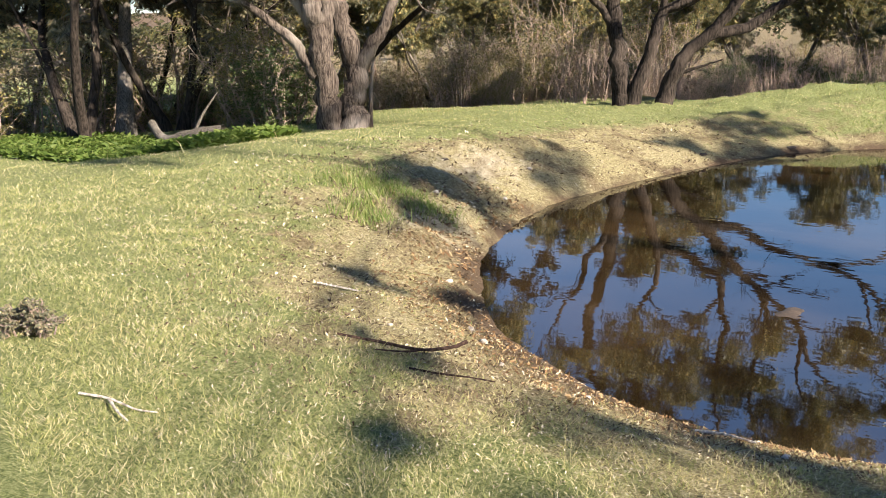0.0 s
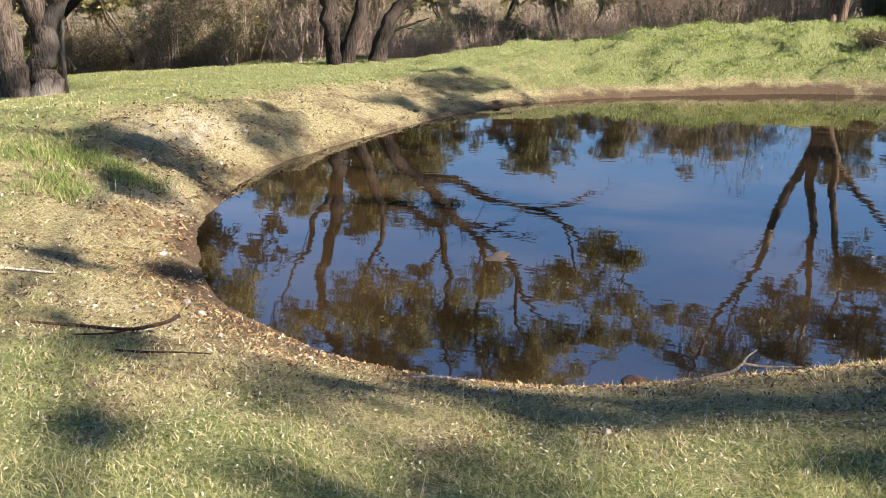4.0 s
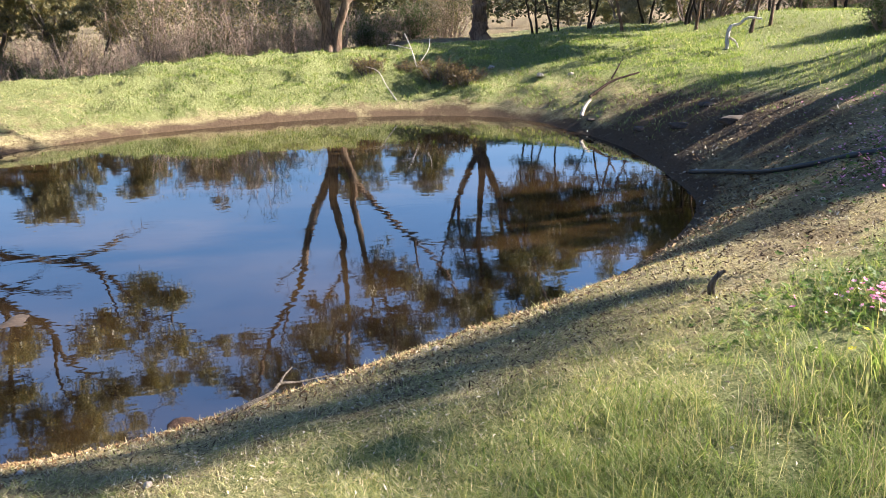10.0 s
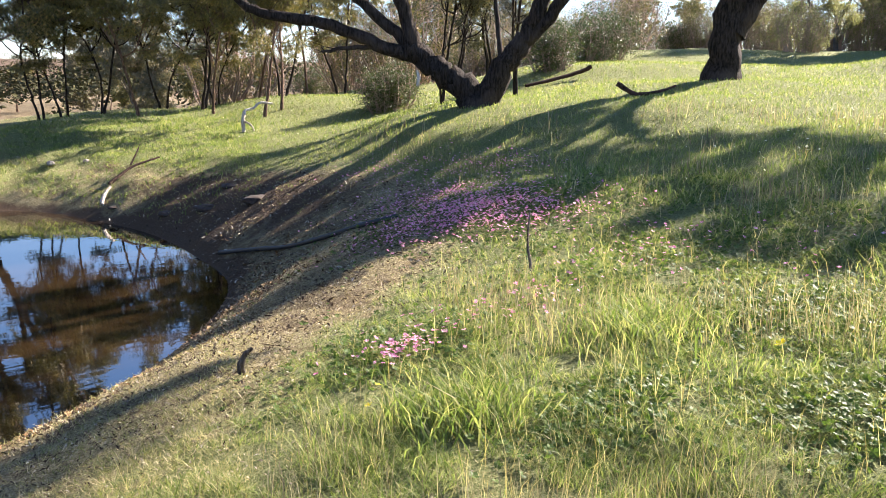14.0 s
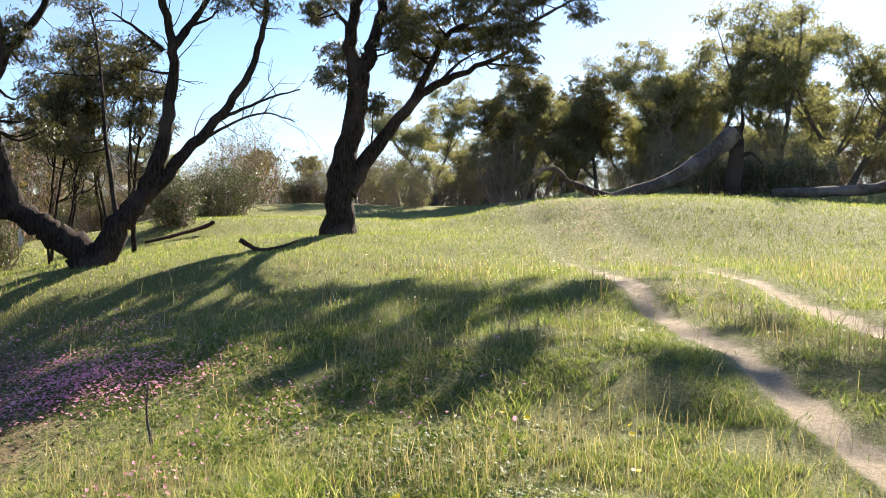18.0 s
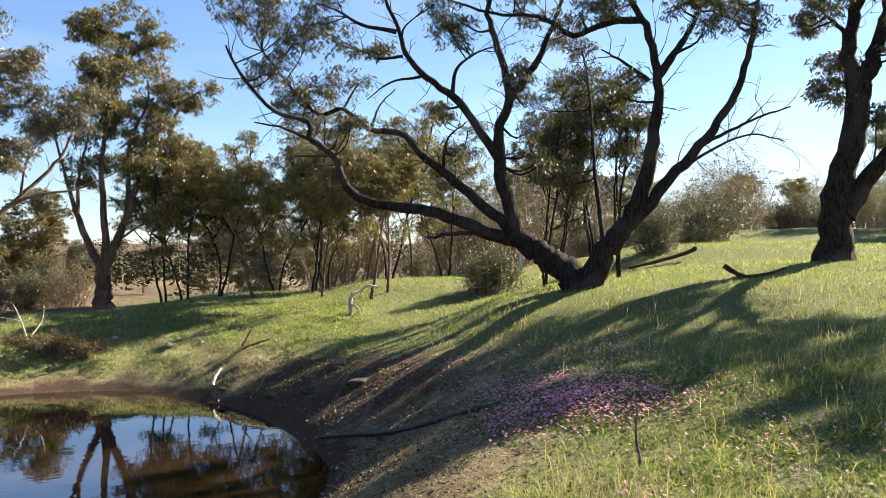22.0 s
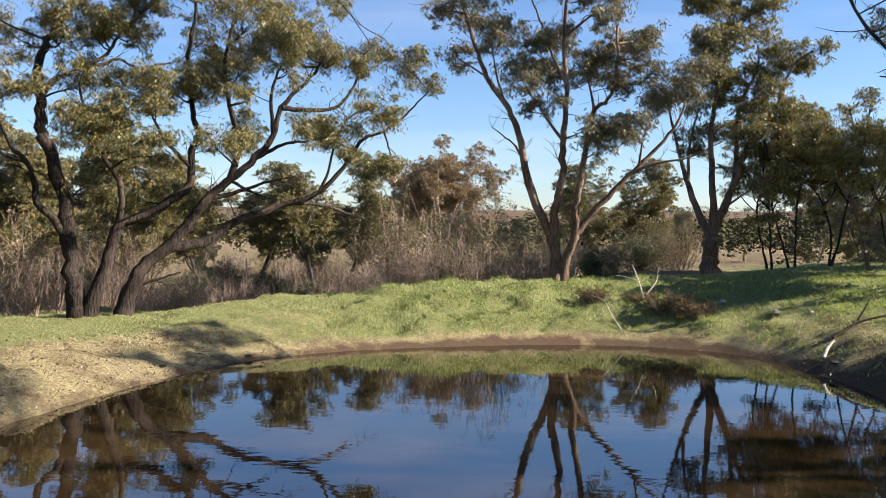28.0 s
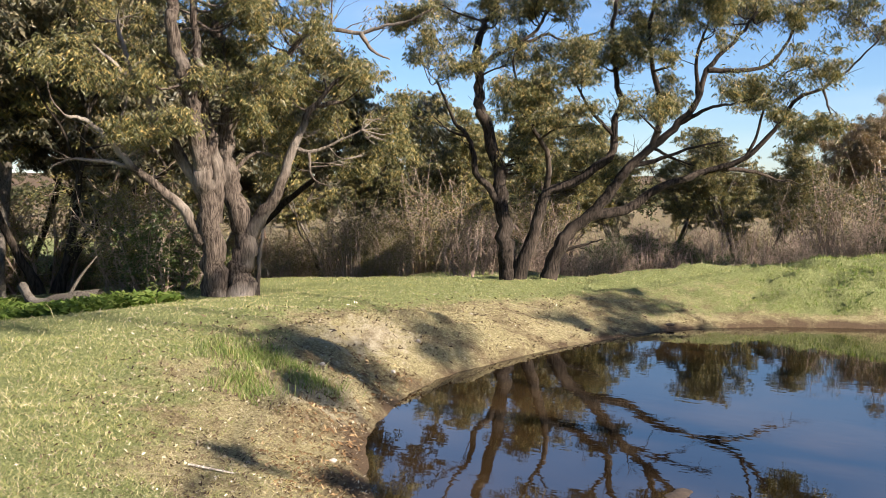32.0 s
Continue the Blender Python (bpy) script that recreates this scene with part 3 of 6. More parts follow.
def grow(limbs, clumps, seed, leaf=(0.125, 0.029), thick=1.0, bare=2.0, droop=0.9):
    """Limb lines, branch and twig tubes, and leaves for limbs and leaf clumps (x, y, z, radius)."""
    g = np.random.default_rng(seed)
    lines, tubes, tips = [], Tubes(), []
    for r0, r1, pts in limbs:
        n = max(8, int(4 * len(pts)))
        line = smooth_line(pts, n)
        line[1:-1] += g.normal(size=(n - 2, 3)) * min(0.03, r1 * 0.5)
        lines.append((line, r0 + (r1 - r0) * np.linspace(0, 1, n) ** 0.8))
    spots = np.concatenate([q for q, _ in lines])
    girth = np.concatenate([q for _, q in lines])
    # bare crooked twigs along the thinner limbs
    for line, rad in lines:
        total = np.linalg.norm(np.diff(line, axis=0), axis=1).sum()
        for k in range(int(bare * total)):
            i = int((0.3 + 0.68 * g.random()) * (len(line) - 1))
            if rad[i] > 0.13:
                continue
            d = line[min(i + 1, len(line) - 1)] - line[i - 1]
            d = d / (np.linalg.norm(d) + 1e-9) + g.normal(size=3) * 0.7 + np.array([0, 0, 0.35])
            ln, p = 0.35 + 0.75 * g.random(), [line[i]]
            for j in range(4):
                d = d / np.linalg.norm(d) + g.normal(size=3) * 0.33
                p.append(p[-1] + d * ln / 5)
            tubes.add(p, np.linspace(min(0.011, rad[i] * 0.5), 0.003, 5), 4)
            e = p[2] + (d + g.normal(size=3) * 0.8) * ln * 0.25
            tubes.sprigs(p[2], (p[2] + e) / 2 + g.normal(size=3) * 0.03, e, 0.006)
    clumps = [(np.array(q[:3]), q[3] * 1.15) for q in clumps]
    for c, r in list(clumps):
        for k in range(2):
            d = g.normal(size=3)
            clumps.append((c + d / np.linalg.norm(d) * r * (0.9 + 0.5 * g.random()) * np.array([1, 1, 0.7]), r * (0.4 + 0.3 * g.random())))
    for c, r in clumps:
        away = np.linalg.norm(spots - c, axis=1) + 0.9 * np.clip(spots[:, 2] - c[2] + 0.3 * r, 0, None) + 2.0 * (girth > 0.16)
        i = int(np.argmin(away))
        start = spots[i]
        mid = (start + c) / 2 + g.normal(size=3) * 0.10 * np.linalg.norm(c - start) + np.array([0, 0, -0.06])
        stem = smooth_line([start, mid, c], 7)
        tubes.add(stem, np.linspace(max(0.010, min(0.03, girth[i] * 0.6)), 0.007, 7), 5)
        m = int(3 + 9 * min(r, 0.6) + 20 * r * r)
        d = g.normal(size=(m, 3))
        d /= np.linalg.norm(d, axis=1)[:, None]
        d[:, 2] = np.abs(d[:, 2]) * np.where(g.random(m) < 0.68, 1, -1)
        ends = c + d * r * (0.25 + 0.75 * g.random((m, 1)) ** 0.7) * np.array([1.0, 1.0, 0.78])
        roots = stem[3 + (3.9 * g.random(m)).astype(int)]
        tubes.sprigs(roots, (roots + ends) / 2 + g.normal(size=(m, 3)) * 0.07 * r, ends)
        tips.append(ends)
    v, f = leaf_cloud(np.concatenate(tips), int(66 * thick), 0.15, leaf[0], leaf[1], droop, seed + 1)
    return lines, tubes, v, f


def tree(name, gum, where, turn, bark, leaves, seed, label, group="", **kw):
    """A tree at a place: each main stem and limb a part, twigs and foliage one part each."""
    x, y = where
    root = empty(name, x, y, float(height(x, y)[0]) - 0.08, turn)
    lines, tubes, v, f = grow(gum.limbs, gum.clumps, seed, **kw)
    for k, (line, rad) in enumerate(lines):
        t = Tubes()
        foot = line[0][2] < 0.12
        if foot:
            rad = rad * (1 + 0.35 * np.exp(-np.clip(line[:, 2], 0, None) / 0.22))
            line[0][2] -= 0.3
        t.add(line, rad, 12 if rad[0] > 0.1 else 8, 0.2)
        t.build("trunk" if foot else "limb", bark, root)
    tagged(tubes.build("branchwork", bark, root, "thin bare twigs"), kind="stuff")
    tagged(mesh_object("foliage", v, f, leaves, root, False, "narrow drooping leaves"), kind="stuff")
    return tagged(root, label, "tree", group)


def bearing_turn(x, y):
    """Turns a tree whose limbs are drawn as seen from the camera to stand so."""
    return -math.degrees(math.atan2(x, y))


def pond_gum():
    t = Gum()
    t.limb(0.19, 0.06, (-0.23, 0, -0.05), (-0.33, 0.13, 0.85), (-0.4, 0.26, 1.55), (-0.46, 0.39, 2.17), (-0.66, 0.52, 2.97), (-0.87, 0.65, 3.6), (-0.92, 0.79, 4.06), (-0.97, 0.92, 4.61), (-1.01, 1.05, 5.08), (-0.85, 1.18, 5.66), (-0.56, 1.31, 6.27), (-0.3, 1.44, 6.96))
    t.limb(0.1, 0.02, (-0.4, 0.26, 1.51), (-0.66, 0.31, 1.99), (-0.98, 0.37, 2.34), (-1.04, 0.42, 2.78), (-1.18, 0.48, 3.13), (-1.46, 0.53, 3.47), (-1.66, 0.59, 3.9), (-1.86, 0.64, 4.35))
    t.limb(0.035, 0.01, (-1.18, 0.47, 3.13), (-1.45, 0.39, 3.22), (-1.64, 0.32, 3.31), (-1.88, 0.25, 3.54))
    t.limb(0.14, 0.03, (-0.09, 0, -0.05), (0.24, 0.03, 0.94), (0.41, 0.06, 1.55), (0.54, 0.1, 1.92), (1.05, 0.13, 2.1), (1.57, 0.16, 2.47), (1.93, 0.19, 2.77), (1.96, 0.23, 3.33), (2.12, 0.26, 3.8), (2.03, 0.29, 4.17), (1.94, 0.32, 4.91), (1.9, 0.36, 5.47), (2.05, 0.39, 6.25), (2.11, 0.42, 6.97))
    t.limb(0.17, 0.03, (0.52, 0, -0.05), (0.78, -0.01, 0.66), (1.04, -0.02, 1.11), (1.56, -0.03, 1.56), (1.91, -0.03, 2.02), (2.26, -0.04, 2.48), (2.71, -0.05, 2.88), (3.26, -0.06, 3.36), (3.63, -0.07, 3.85), (3.82, -0.08, 4.51), (4.4, -0.08, 5.12), (4.78, -0.09, 5.63))
    t.limb(0.14, 0.02, (1.39, -0.03, 1.44), (1.85, 0.09, 1.49), (2.29, 0.2, 1.6), (2.86, 0.32, 1.98), (3.55, 0.43, 2.24), (4.06, 0.55, 2.43), (4.79, 0.66, 2.42), (5.35, 0.78, 2.28), (5.7, 0.89, 2.18))
    t.limb(0.07, 0.015, (3.95, 0.5, 2.4), (4.7, 0.32, 2.65), (5.26, 0.14, 3.25), (5.62, -0.04, 3.85), (6.08, -0.23, 4.06), (6.54, -0.41, 4.45), (6.99, -0.59, 4.95))
    t.limb(0.06, 0.015, (2.26, -0.04, 2.48), (2.9, -0.07, 2.64), (3.45, -0.09, 2.85), (4.1, -0.12, 2.99))
    t.limb(0.04, 0.012, (0.95, -0.01, 0.7), (1.38, -0.02, 0.84), (1.73, -0.03, 0.94))
    t.limb(0.07, 0.015, (-0.92, 0.87, 4.56), (-0.67, 0.99, 4.91), (-0.21, 1.11, 5.15), (0.31, 1.23, 5.36), (0.58, 1.35, 5.48), (1.03, 1.47, 5.36), (1.88, 1.59, 5.61))
    t.limb(0.05, 0.015, (-0.21, 1.09, 5.15), (0.31, 1.19, 5.53), (0.58, 1.3, 6), (1.03, 1.41, 6.54), (1.51, 1.52, 7.06))
    t.limb(0.08, 0.015, (2.71, -0.05, 2.88), (2.9, -0.04, 3.62), (2.71, -0.02, 4.45), (2.62, -0.01, 5.19), (2.71, 0, 5.85), (2.9, 0.02, 6.61), (3.11, 0.03, 7.11))
    t.limb(0.05, 0.012, (3.26, -0.06, 3.36), (3.8, -0.2, 3.65), (4.34, -0.34, 3.76), (4.89, -0.49, 3.87))
    t.limb(0.06, 0.012, (3.82, -0.08, 4.46), (4.42, 0, 4.46), (5.04, 0.09, 4.56), (5.47, 0.17, 5.05), (5.8, 0.26, 5.88), (6.25, 0.34, 6.25))
    t.limb(0.07, 0.02, (0.54, 0.1, 1.92), (0.58, 0, 2.61), (0.31, -0.1, 3.16), (0.05, -0.2, 3.59), (-0.1, -0.3, 4.12), (-0.2, -0.4, 4.65))
    t.limb(0.05, 0.012, (1.95, 0.21, 3.13), (1.52, 0.15, 3.58), (1.18, 0.09, 4.13), (1.04, 0.03, 4.58))
    t.limb(0.05, 0.012, (3.63, -0.07, 3.85), (3.55, -0.24, 4.71), (3.75, -0.42, 5.41), (3.9, -0.59, 5.98))
    t.limb(0.04, 0.012, (4.7, 0.32, 2.65), (4.91, 0.23, 3.11), (5.08, 0.14, 3.86), (5.37, 0.05, 4.37), (5.82, -0.04, 4.54))
    t.limb(0.04, 0.012, (2.71, -0.05, 2.88), (3.11, -0.06, 2.67), (3.59, -0.07, 2.5))
    t.limb(0.03, 0.008, (6.07, -0.27, 4.05), (6.18, -0.33, 3.6), (6.3, -0.39, 3.31))
    t.leaves((-1.45, 2.20, 5.90, 0.61), (-1.48, 0.33, 4.58, 0.35), (-0.45, 0.43, 5.81, 0.53), (0.13, 1.05, 6.19, 0.54), (0.85, 1.60, 6.00, 0.60), (-0.20, 0.56, 4.70, 0.63))
    t.leaves((-0.04, -0.67, 3.61, 0.52), (0.27, -1.06, 3.91, 0.41), (1.00, -0.79, 4.50, 0.61), (1.65, 0.14, 4.68, 0.41), (0.88, -1.47, 3.49, 0.37), (2.43, 1.41, 6.11, 0.70))
    t.leaves((2.99, -0.51, 5.95, 0.72), (3.91, -0.53, 5.94, 0.74), (4.90, 1.19, 5.98, 0.62), (2.78, -0.79, 4.98, 0.52), (2.19, 0.19, 4.73, 0.45), (3.77, -0.77, 5.15, 0.53))
    t.leaves((4.43, 0.44, 4.23, 0.40), (4.61, -0.81, 4.00, 0.38), (5.93, 0.36, 5.91, 0.41), (5.63, -0.65, 4.45, 0.55), (6.93, 0.40, 5.55, 0.50), (5.64, -0.62, 3.22, 0.39))
    t.leaves((5.95, -1.21, 3.29, 0.24), (3.11, 0.18, 4.03, 0.43), (2.48, -1.64, 3.38, 0.35), (0.31, 1.23, 2.48, 0.55), (1.68, 0.45, 2.58, 0.38), (-0.05, 0.52, 2.63, 0.41))
    t.leaves((5.10, 0.04, 5.60, 0.35), (5.65, 0.98, 3.57, 0.29), (-0.64, 0.86, 6.77, 0.58), (0.77, 0.70, 6.89, 0.65), (1.82, -0.19, 6.90, 0.69), (3.26, 0.18, 7.16, 0.79))
    t.leaves((4.79, 0.88, 7.40, 0.65), (-1.85, -0.44, 4.94, 0.42))
    return t


def slender_gum():
    t = Gum()
    t.limb(0.16, 0.03, (-0.04, 0, -0.05), (-0.04, -0.03, 0.87), (-0.28, -0.05, 1.49), (-0.6, -0.08, 2.22), (-0.87, -0.1, 3.11), (-1.04, -0.13, 4), (-1.39, -0.15, 4.73), (-1.9, -0.18, 5.45), (-2.13, -0.21, 6.12), (-2.47, -0.23, 7.11), (-2.65, -0.26, 7.75))
    t.limb(0.13, 0.03, (-0.01, -0.03, 0.93), (-0.07, -0.17, 1.88), (0.09, -0.31, 2.54), (0.13, -0.45, 3.3), (0.16, -0.59, 4.04), (0.21, -0.73, 5.12), (0.13, -0.87, 6.16), (0.17, -1.01, 7.18), (0.26, -1.15, 7.7))
    t.limb(0.05, 0.015, (0.21, -0.76, 5.11), (-0.12, -0.75, 5.76), (-0.34, -0.75, 6.41), (-0.62, -0.74, 7.06), (-0.8, -0.73, 7.57))
    t.limb(0.13, 0.03, (0.16, 0, -0.05), (0.27, -0.07, 0.69), (0.48, -0.14, 1.32), (0.47, -0.2, 2), (0.62, -0.27, 2.88), (0.78, -0.34, 3.85), (0.92, -0.41, 4.51), (1.29, -0.47, 4.81), (1.48, -0.54, 5.66), (1.46, -0.61, 6.62))
    t.limb(0.1, 0.02, (0.48, -0.14, 1.32), (1.03, -0.09, 2), (1.56, -0.04, 2.55), (2.11, 0.01, 3.12), (2.75, 0.06, 3.78), (3.17, 0.11, 4.44), (3.38, 0.15, 5.22))
    t.limb(0.05, 0.012, (0.13, -0.53, 3.73), (-0.21, -0.56, 4.16), (-0.65, -0.59, 4.82), (-1.21, -0.62, 5.15))
    t.limb(0.04, 0.012, (0.16, -0.93, 6.29), (0.81, -1.01, 6.8), (1.21, -1.1, 7.13))
    t.limb(0.05, 0.012, (1.78, -0.02, 2.87), (2.52, -0.11, 3.17), (3.36, -0.2, 3.32), (4.38, -0.28, 3.84))
    t.limb(0.04, 0.01, (-1.39, -0.15, 4.73), (-1.59, -0.34, 5.35), (-1.74, -0.53, 6.19), (-1.87, -0.72, 6.66))
    t.limb(0.04, 0.01, (0.92, -0.42, 4.51), (0.76, -0.21, 5.34), (0.6, -0, 6.11))
    t.limb(0.04, 0.01, (-0.87, -0.1, 3.11), (-1.09, -0.18, 3.59), (-1.43, -0.26, 3.88), (-1.73, -0.34, 4.1))
    t.limb(0.035, 0.01, (2.11, 0.01, 3.12), (2.2, -0.22, 3.87), (2.46, -0.46, 4.49))
    t.limb(0.03, 0.01, (-1.9, -0.18, 5.45), (-2.52, -0.06, 5.86), (-2.92, 0.06, 6.11))
    t.limb(0.03, 0.01, (-2.47, -0.23, 7.11), (-2.98, -0.14, 7.19), (-3.33, -0.04, 7.22))
    t.leaves((-1.80, -1.51, 6.48, 0.48), (-1.41, -1.10, 6.35, 0.57), (-2.61, 1.07, 7.33, 0.39), (-2.83, 0.00, 6.11, 0.33), (-3.37, 0.49, 7.33, 0.43), (-0.88, -0.79, 5.87, 0.58))
    t.leaves((-1.05, -1.56, 5.09, 0.47), (-0.24, -0.23, 6.40, 0.50), (-0.46, 0.16, 5.60, 0.48), (0.53, -0.16, 6.08, 0.59), (1.09, 0.13, 5.79, 0.50), (1.21, -1.21, 6.69, 0.45))
    t.leaves((0.78, 0.34, 5.51, 0.45), (1.42, 0.19, 6.24, 0.50), (-0.31, -0.92, 4.66, 0.37), (1.09, -0.55, 3.51, 0.51), (1.64, -0.32, 3.85, 0.47), (0.74, -1.43, 3.95, 0.35))
    t.leaves((1.84, -0.17, 5.51, 0.51), (2.21, -0.61, 5.96, 0.46), (2.71, -0.08, 5.19, 0.55), (2.46, -0.48, 4.49, 0.46), (1.85, -1.46, 4.05, 0.41), (2.23, -0.98, 6.19, 0.28))
    t.leaves((3.16, -0.65, 5.19, 0.48), (-0.46, 0.21, 7.96, 0.60), (0.55, -0.78, 7.73, 0.64), (-1.57, -1.06, 7.52, 0.50), (1.25, -0.38, 7.75, 0.51))
    return t


def fanned_gum():
    t = Gum()
    t.limb(0.25, 0.2, (-0.11, 0, -0.05), (-0.16, -0.01, 0.75), (-0.14, -0.01, 1.25))
    t.limb(0.13, 0.02, (-0.17, -0.01, 1.15), (-0.59, 0.2, 2.02), (-0.85, 0.41, 2.79), (-1.05, 0.63, 3.44), (-1.33, 0.84, 4.5), (-1.61, 1.05, 5.86))
    t.limb(0.13, 0.03, (-0.13, -0.01, 1.22), (-0.09, 0.08, 2.13), (-0.17, 0.18, 3.14), (-0.19, 0.27, 4.15), (-0.09, 0.36, 5.18), (0.13, 0.45, 6.31), (0.35, 0.55, 7.45))
    t.limb(0.14, 0.03, (-0.12, -0.01, 1.18), (0.2, 0.05, 2.02), (0.49, 0.11, 2.77), (0.83, 0.16, 3.76), (1.34, 0.22, 4.62), (1.68, 0.28, 5.11), (2.01, 0.34, 6.09), (2.57, 0.39, 6.56))
    t.limb(0.09, 0.02, (0.49, 0.11, 2.77), (0.54, 0.42, 3.79), (0.59, 0.73, 5.08), (1.1, 1.04, 6.25), (1.1, 1.35, 7.08))
    t.limb(0.06, 0.015, (-0.85, 0.41, 2.79), (-0.81, 0.55, 3.87), (-0.58, 0.7, 5.08), (-0.36, 0.84, 6.41))
    t.limb(0.05, 0.015, (0.83, 0.16, 3.76), (1.45, -0, 4.27), (1.82, -0.16, 4.64))
    t.limb(0.04, 0.012, (0.2, 0.05, 2.02), (0.96, 0.06, 2.56), (1.48, 0.08, 2.87))
    t.leaves((-0.24, -0.74, 7.68, 0.55), (0.48, 0.94, 7.79, 0.61), (1.22, 1.20, 7.29, 0.68), (0.45, -1.18, 6.59, 0.60), (-0.13, 1.31, 7.00, 0.52), (1.70, 1.20, 6.76, 0.58))
    t.leaves((2.60, 0.71, 6.62, 0.49), (-0.36, 0.45, 6.33, 0.64), (-0.69, -0.10, 5.89, 0.57), (0.64, 1.50, 5.96, 0.59), (1.45, 0.56, 5.52, 0.63), (1.81, 0.30, 4.73, 0.56))
    t.leaves((-0.58, 0.36, 5.07, 0.58), (0.17, 0.86, 4.21, 0.51), (-0.81, 0.54, 4.08, 0.51), (-0.11, 1.17, 5.82, 0.52), (1.07, -0.23, 4.93, 0.42), (2.09, 0.66, 3.65, 0.63))
    t.leaves((1.41, -1.06, 2.81, 0.47), (0.08, -1.31, 8.22, 0.63), (1.02, 0.45, 8.30, 0.56))
    return t


def peeling_gum():
    t = Gum()
    t.limb(0.23, 0.08, (-0.25, 0, -0.05), (-0.3, -0.14, 0.71), (-0.32, -0.27, 1.33), (-0.41, -0.41, 1.86), (-0.46, -0.54, 2.23), (-0.53, -0.68, 2.73), (-0.62, -0.81, 3.3), (-0.74, -0.95, 3.84), (-0.86, -1.09, 4.37), (-0.87, -1.22, 4.95), (-0.89, -1.36, 5.46))
    t.limb(0.13, 0.03, (-0.39, -0.38, 1.79), (-0.65, -0.38, 2.23), (-0.92, -0.37, 2.74), (-1.19, -0.36, 3.17), (-1.46, -0.36, 3.67), (-1.66, -0.35, 4.17), (-1.78, -0.34, 4.74))
    t.limb(0.15, 0.04, (-0.3, -0.3, 1.41), (-0.22, -0.35, 2.09), (-0.28, -0.4, 2.67), (-0.41, -0.45, 3.26), (-0.48, -0.5, 3.84), (-0.54, -0.54, 4.54), (-0.56, -0.59, 5.1), (-0.48, -0.64, 5.56))
    t.limb(0.12, 0.025, (-0.47, -0.22, 1.04), (-0.59, -0.29, 1.29), (-0.87, -0.37, 1.71), (-1.28, -0.45, 2.08), (-1.61, -0.53, 2.37), (-1.93, -0.6, 2.78), (-2.24, -0.68, 3.06), (-2.56, -0.76, 3.14))
    t.limb(0.045, 0.015, (-1.61, -0.53, 2.33), (-2.03, -0.41, 2.43), (-2.58, -0.29, 2.45), (-2.89, -0.17, 2.33))
    t.limb(0.25, 0.1, (0.13, 0, -0.05), (0.17, 0.04, 0.54), (0.26, 0.07, 1), (0.11, 0.11, 1.7), (0.01, 0.14, 2.24), (-0.06, 0.18, 2.86), (-0.01, 0.21, 3.48), (-0.12, 0.25, 4.17), (-0.18, 0.28, 4.94))
    t.limb(0.16, 0.03, (0.22, 0.07, 1), (0.53, -0.02, 1.47), (0.82, -0.11, 1.94), (1.13, -0.19, 2.79), (1.43, -0.28, 3.4), (1.96, -0.37, 3.52))
    t.limb(0.07, 0.015, (-0.01, 0.21, 3.48), (0.44, 0.04, 3.82), (0.92, -0.14, 4.23), (1.44, -0.31, 4.76), (2.25, -0.49, 4.73), (2.61, -0.66, 4.83), (3.04, -0.84, 4.9), (3.46, -1.01, 5.11))
    t.limb(0.05, 0.012, (1.13, -0.19, 2.71), (1.35, -0.28, 2.64), (1.78, -0.38, 2.78), (2.27, -0.47, 3.03))
    t.limb(0.03, 0.01, (1.35, -0.28, 2.64), (1.41, -0.4, 2.18), (1.71, -0.51, 2.02))
    t.limb(0.05, 0.02, (0.43, 0, -0.05), (0.52, -0.06, 0.94), (0.59, -0.12, 1.32))
    t.limb(0.06, 0.015, (-1.46, -0.36, 3.67), (-1.85, -0.51, 4.04), (-2.15, -0.67, 4.31))
    t.limb(0.05, 0.015, (-1.93, -0.62, 2.78), (-1.8, -0.47, 3.01), (-1.6, -0.33, 3.71))
    t.limb(0.06, 0.015, (-0.06, 0.18, 2.86), (0.24, 0.18, 3.43), (0.56, 0.18, 3.8))
    t.limb(0.05, 0.012, (1.43, -0.28, 3.4), (1.89, -0.33, 3.93), (2.27, -0.37, 4.1))
    t.limb(0.05, 0.012, (0.01, 0.14, 2.24), (0.43, 0.24, 2.63), (0.86, 0.34, 2.57))
    t.limb(0.05, 0.012, (2.25, -0.52, 4.72), (2.47, -0.49, 4.42), (2.78, -0.47, 4.29))
    t.leaves((-0.57, 0.46, 4.48, 0.44), (0.25, -0.02, 4.22, 0.54), (0.52, -0.78, 3.69, 0.51), (0.96, 0.48, 3.61, 0.48), (-0.06, -0.79, 3.74, 0.38), (0.72, 0.55, 3.14, 0.48))
    t.leaves((0.87, 0.53, 2.58, 0.44), (0.34, 0.79, 3.47, 0.42), (-1.55, -0.86, 3.68, 0.38), (-2.20, -0.30, 4.36, 0.43), (-2.69, -0.57, 4.09, 0.36), (-1.59, 0.46, 4.59, 0.38))
    t.leaves((-2.21, 0.96, 5.03, 0.35), (-1.41, -0.35, 2.81, 0.31), (-0.73, -1.44, 2.96, 0.23), (-1.76, -0.83, 2.98, 0.27), (0.84, -0.22, 4.82, 0.39), (1.35, -1.18, 4.81, 0.33))
    t.leaves((1.44, 1.34, 4.55, 0.40), (1.78, 1.43, 3.90, 0.40), (2.24, -0.56, 4.08, 0.38), (2.07, 0.39, 4.28, 0.31), (1.78, 0.03, 3.12, 0.29), (2.67, 0.52, 3.18, 0.26))
    t.leaves((3.15, 0.85, 3.55, 0.26), (2.98, -0.38, 2.70, 0.20), (2.36, 0.74, 2.52, 0.30), (0.25, -0.53, 4.87, 0.38), (-1.09, -0.68, 4.07, 0.28), (-0.92, 0.57, 5.70, 0.45))
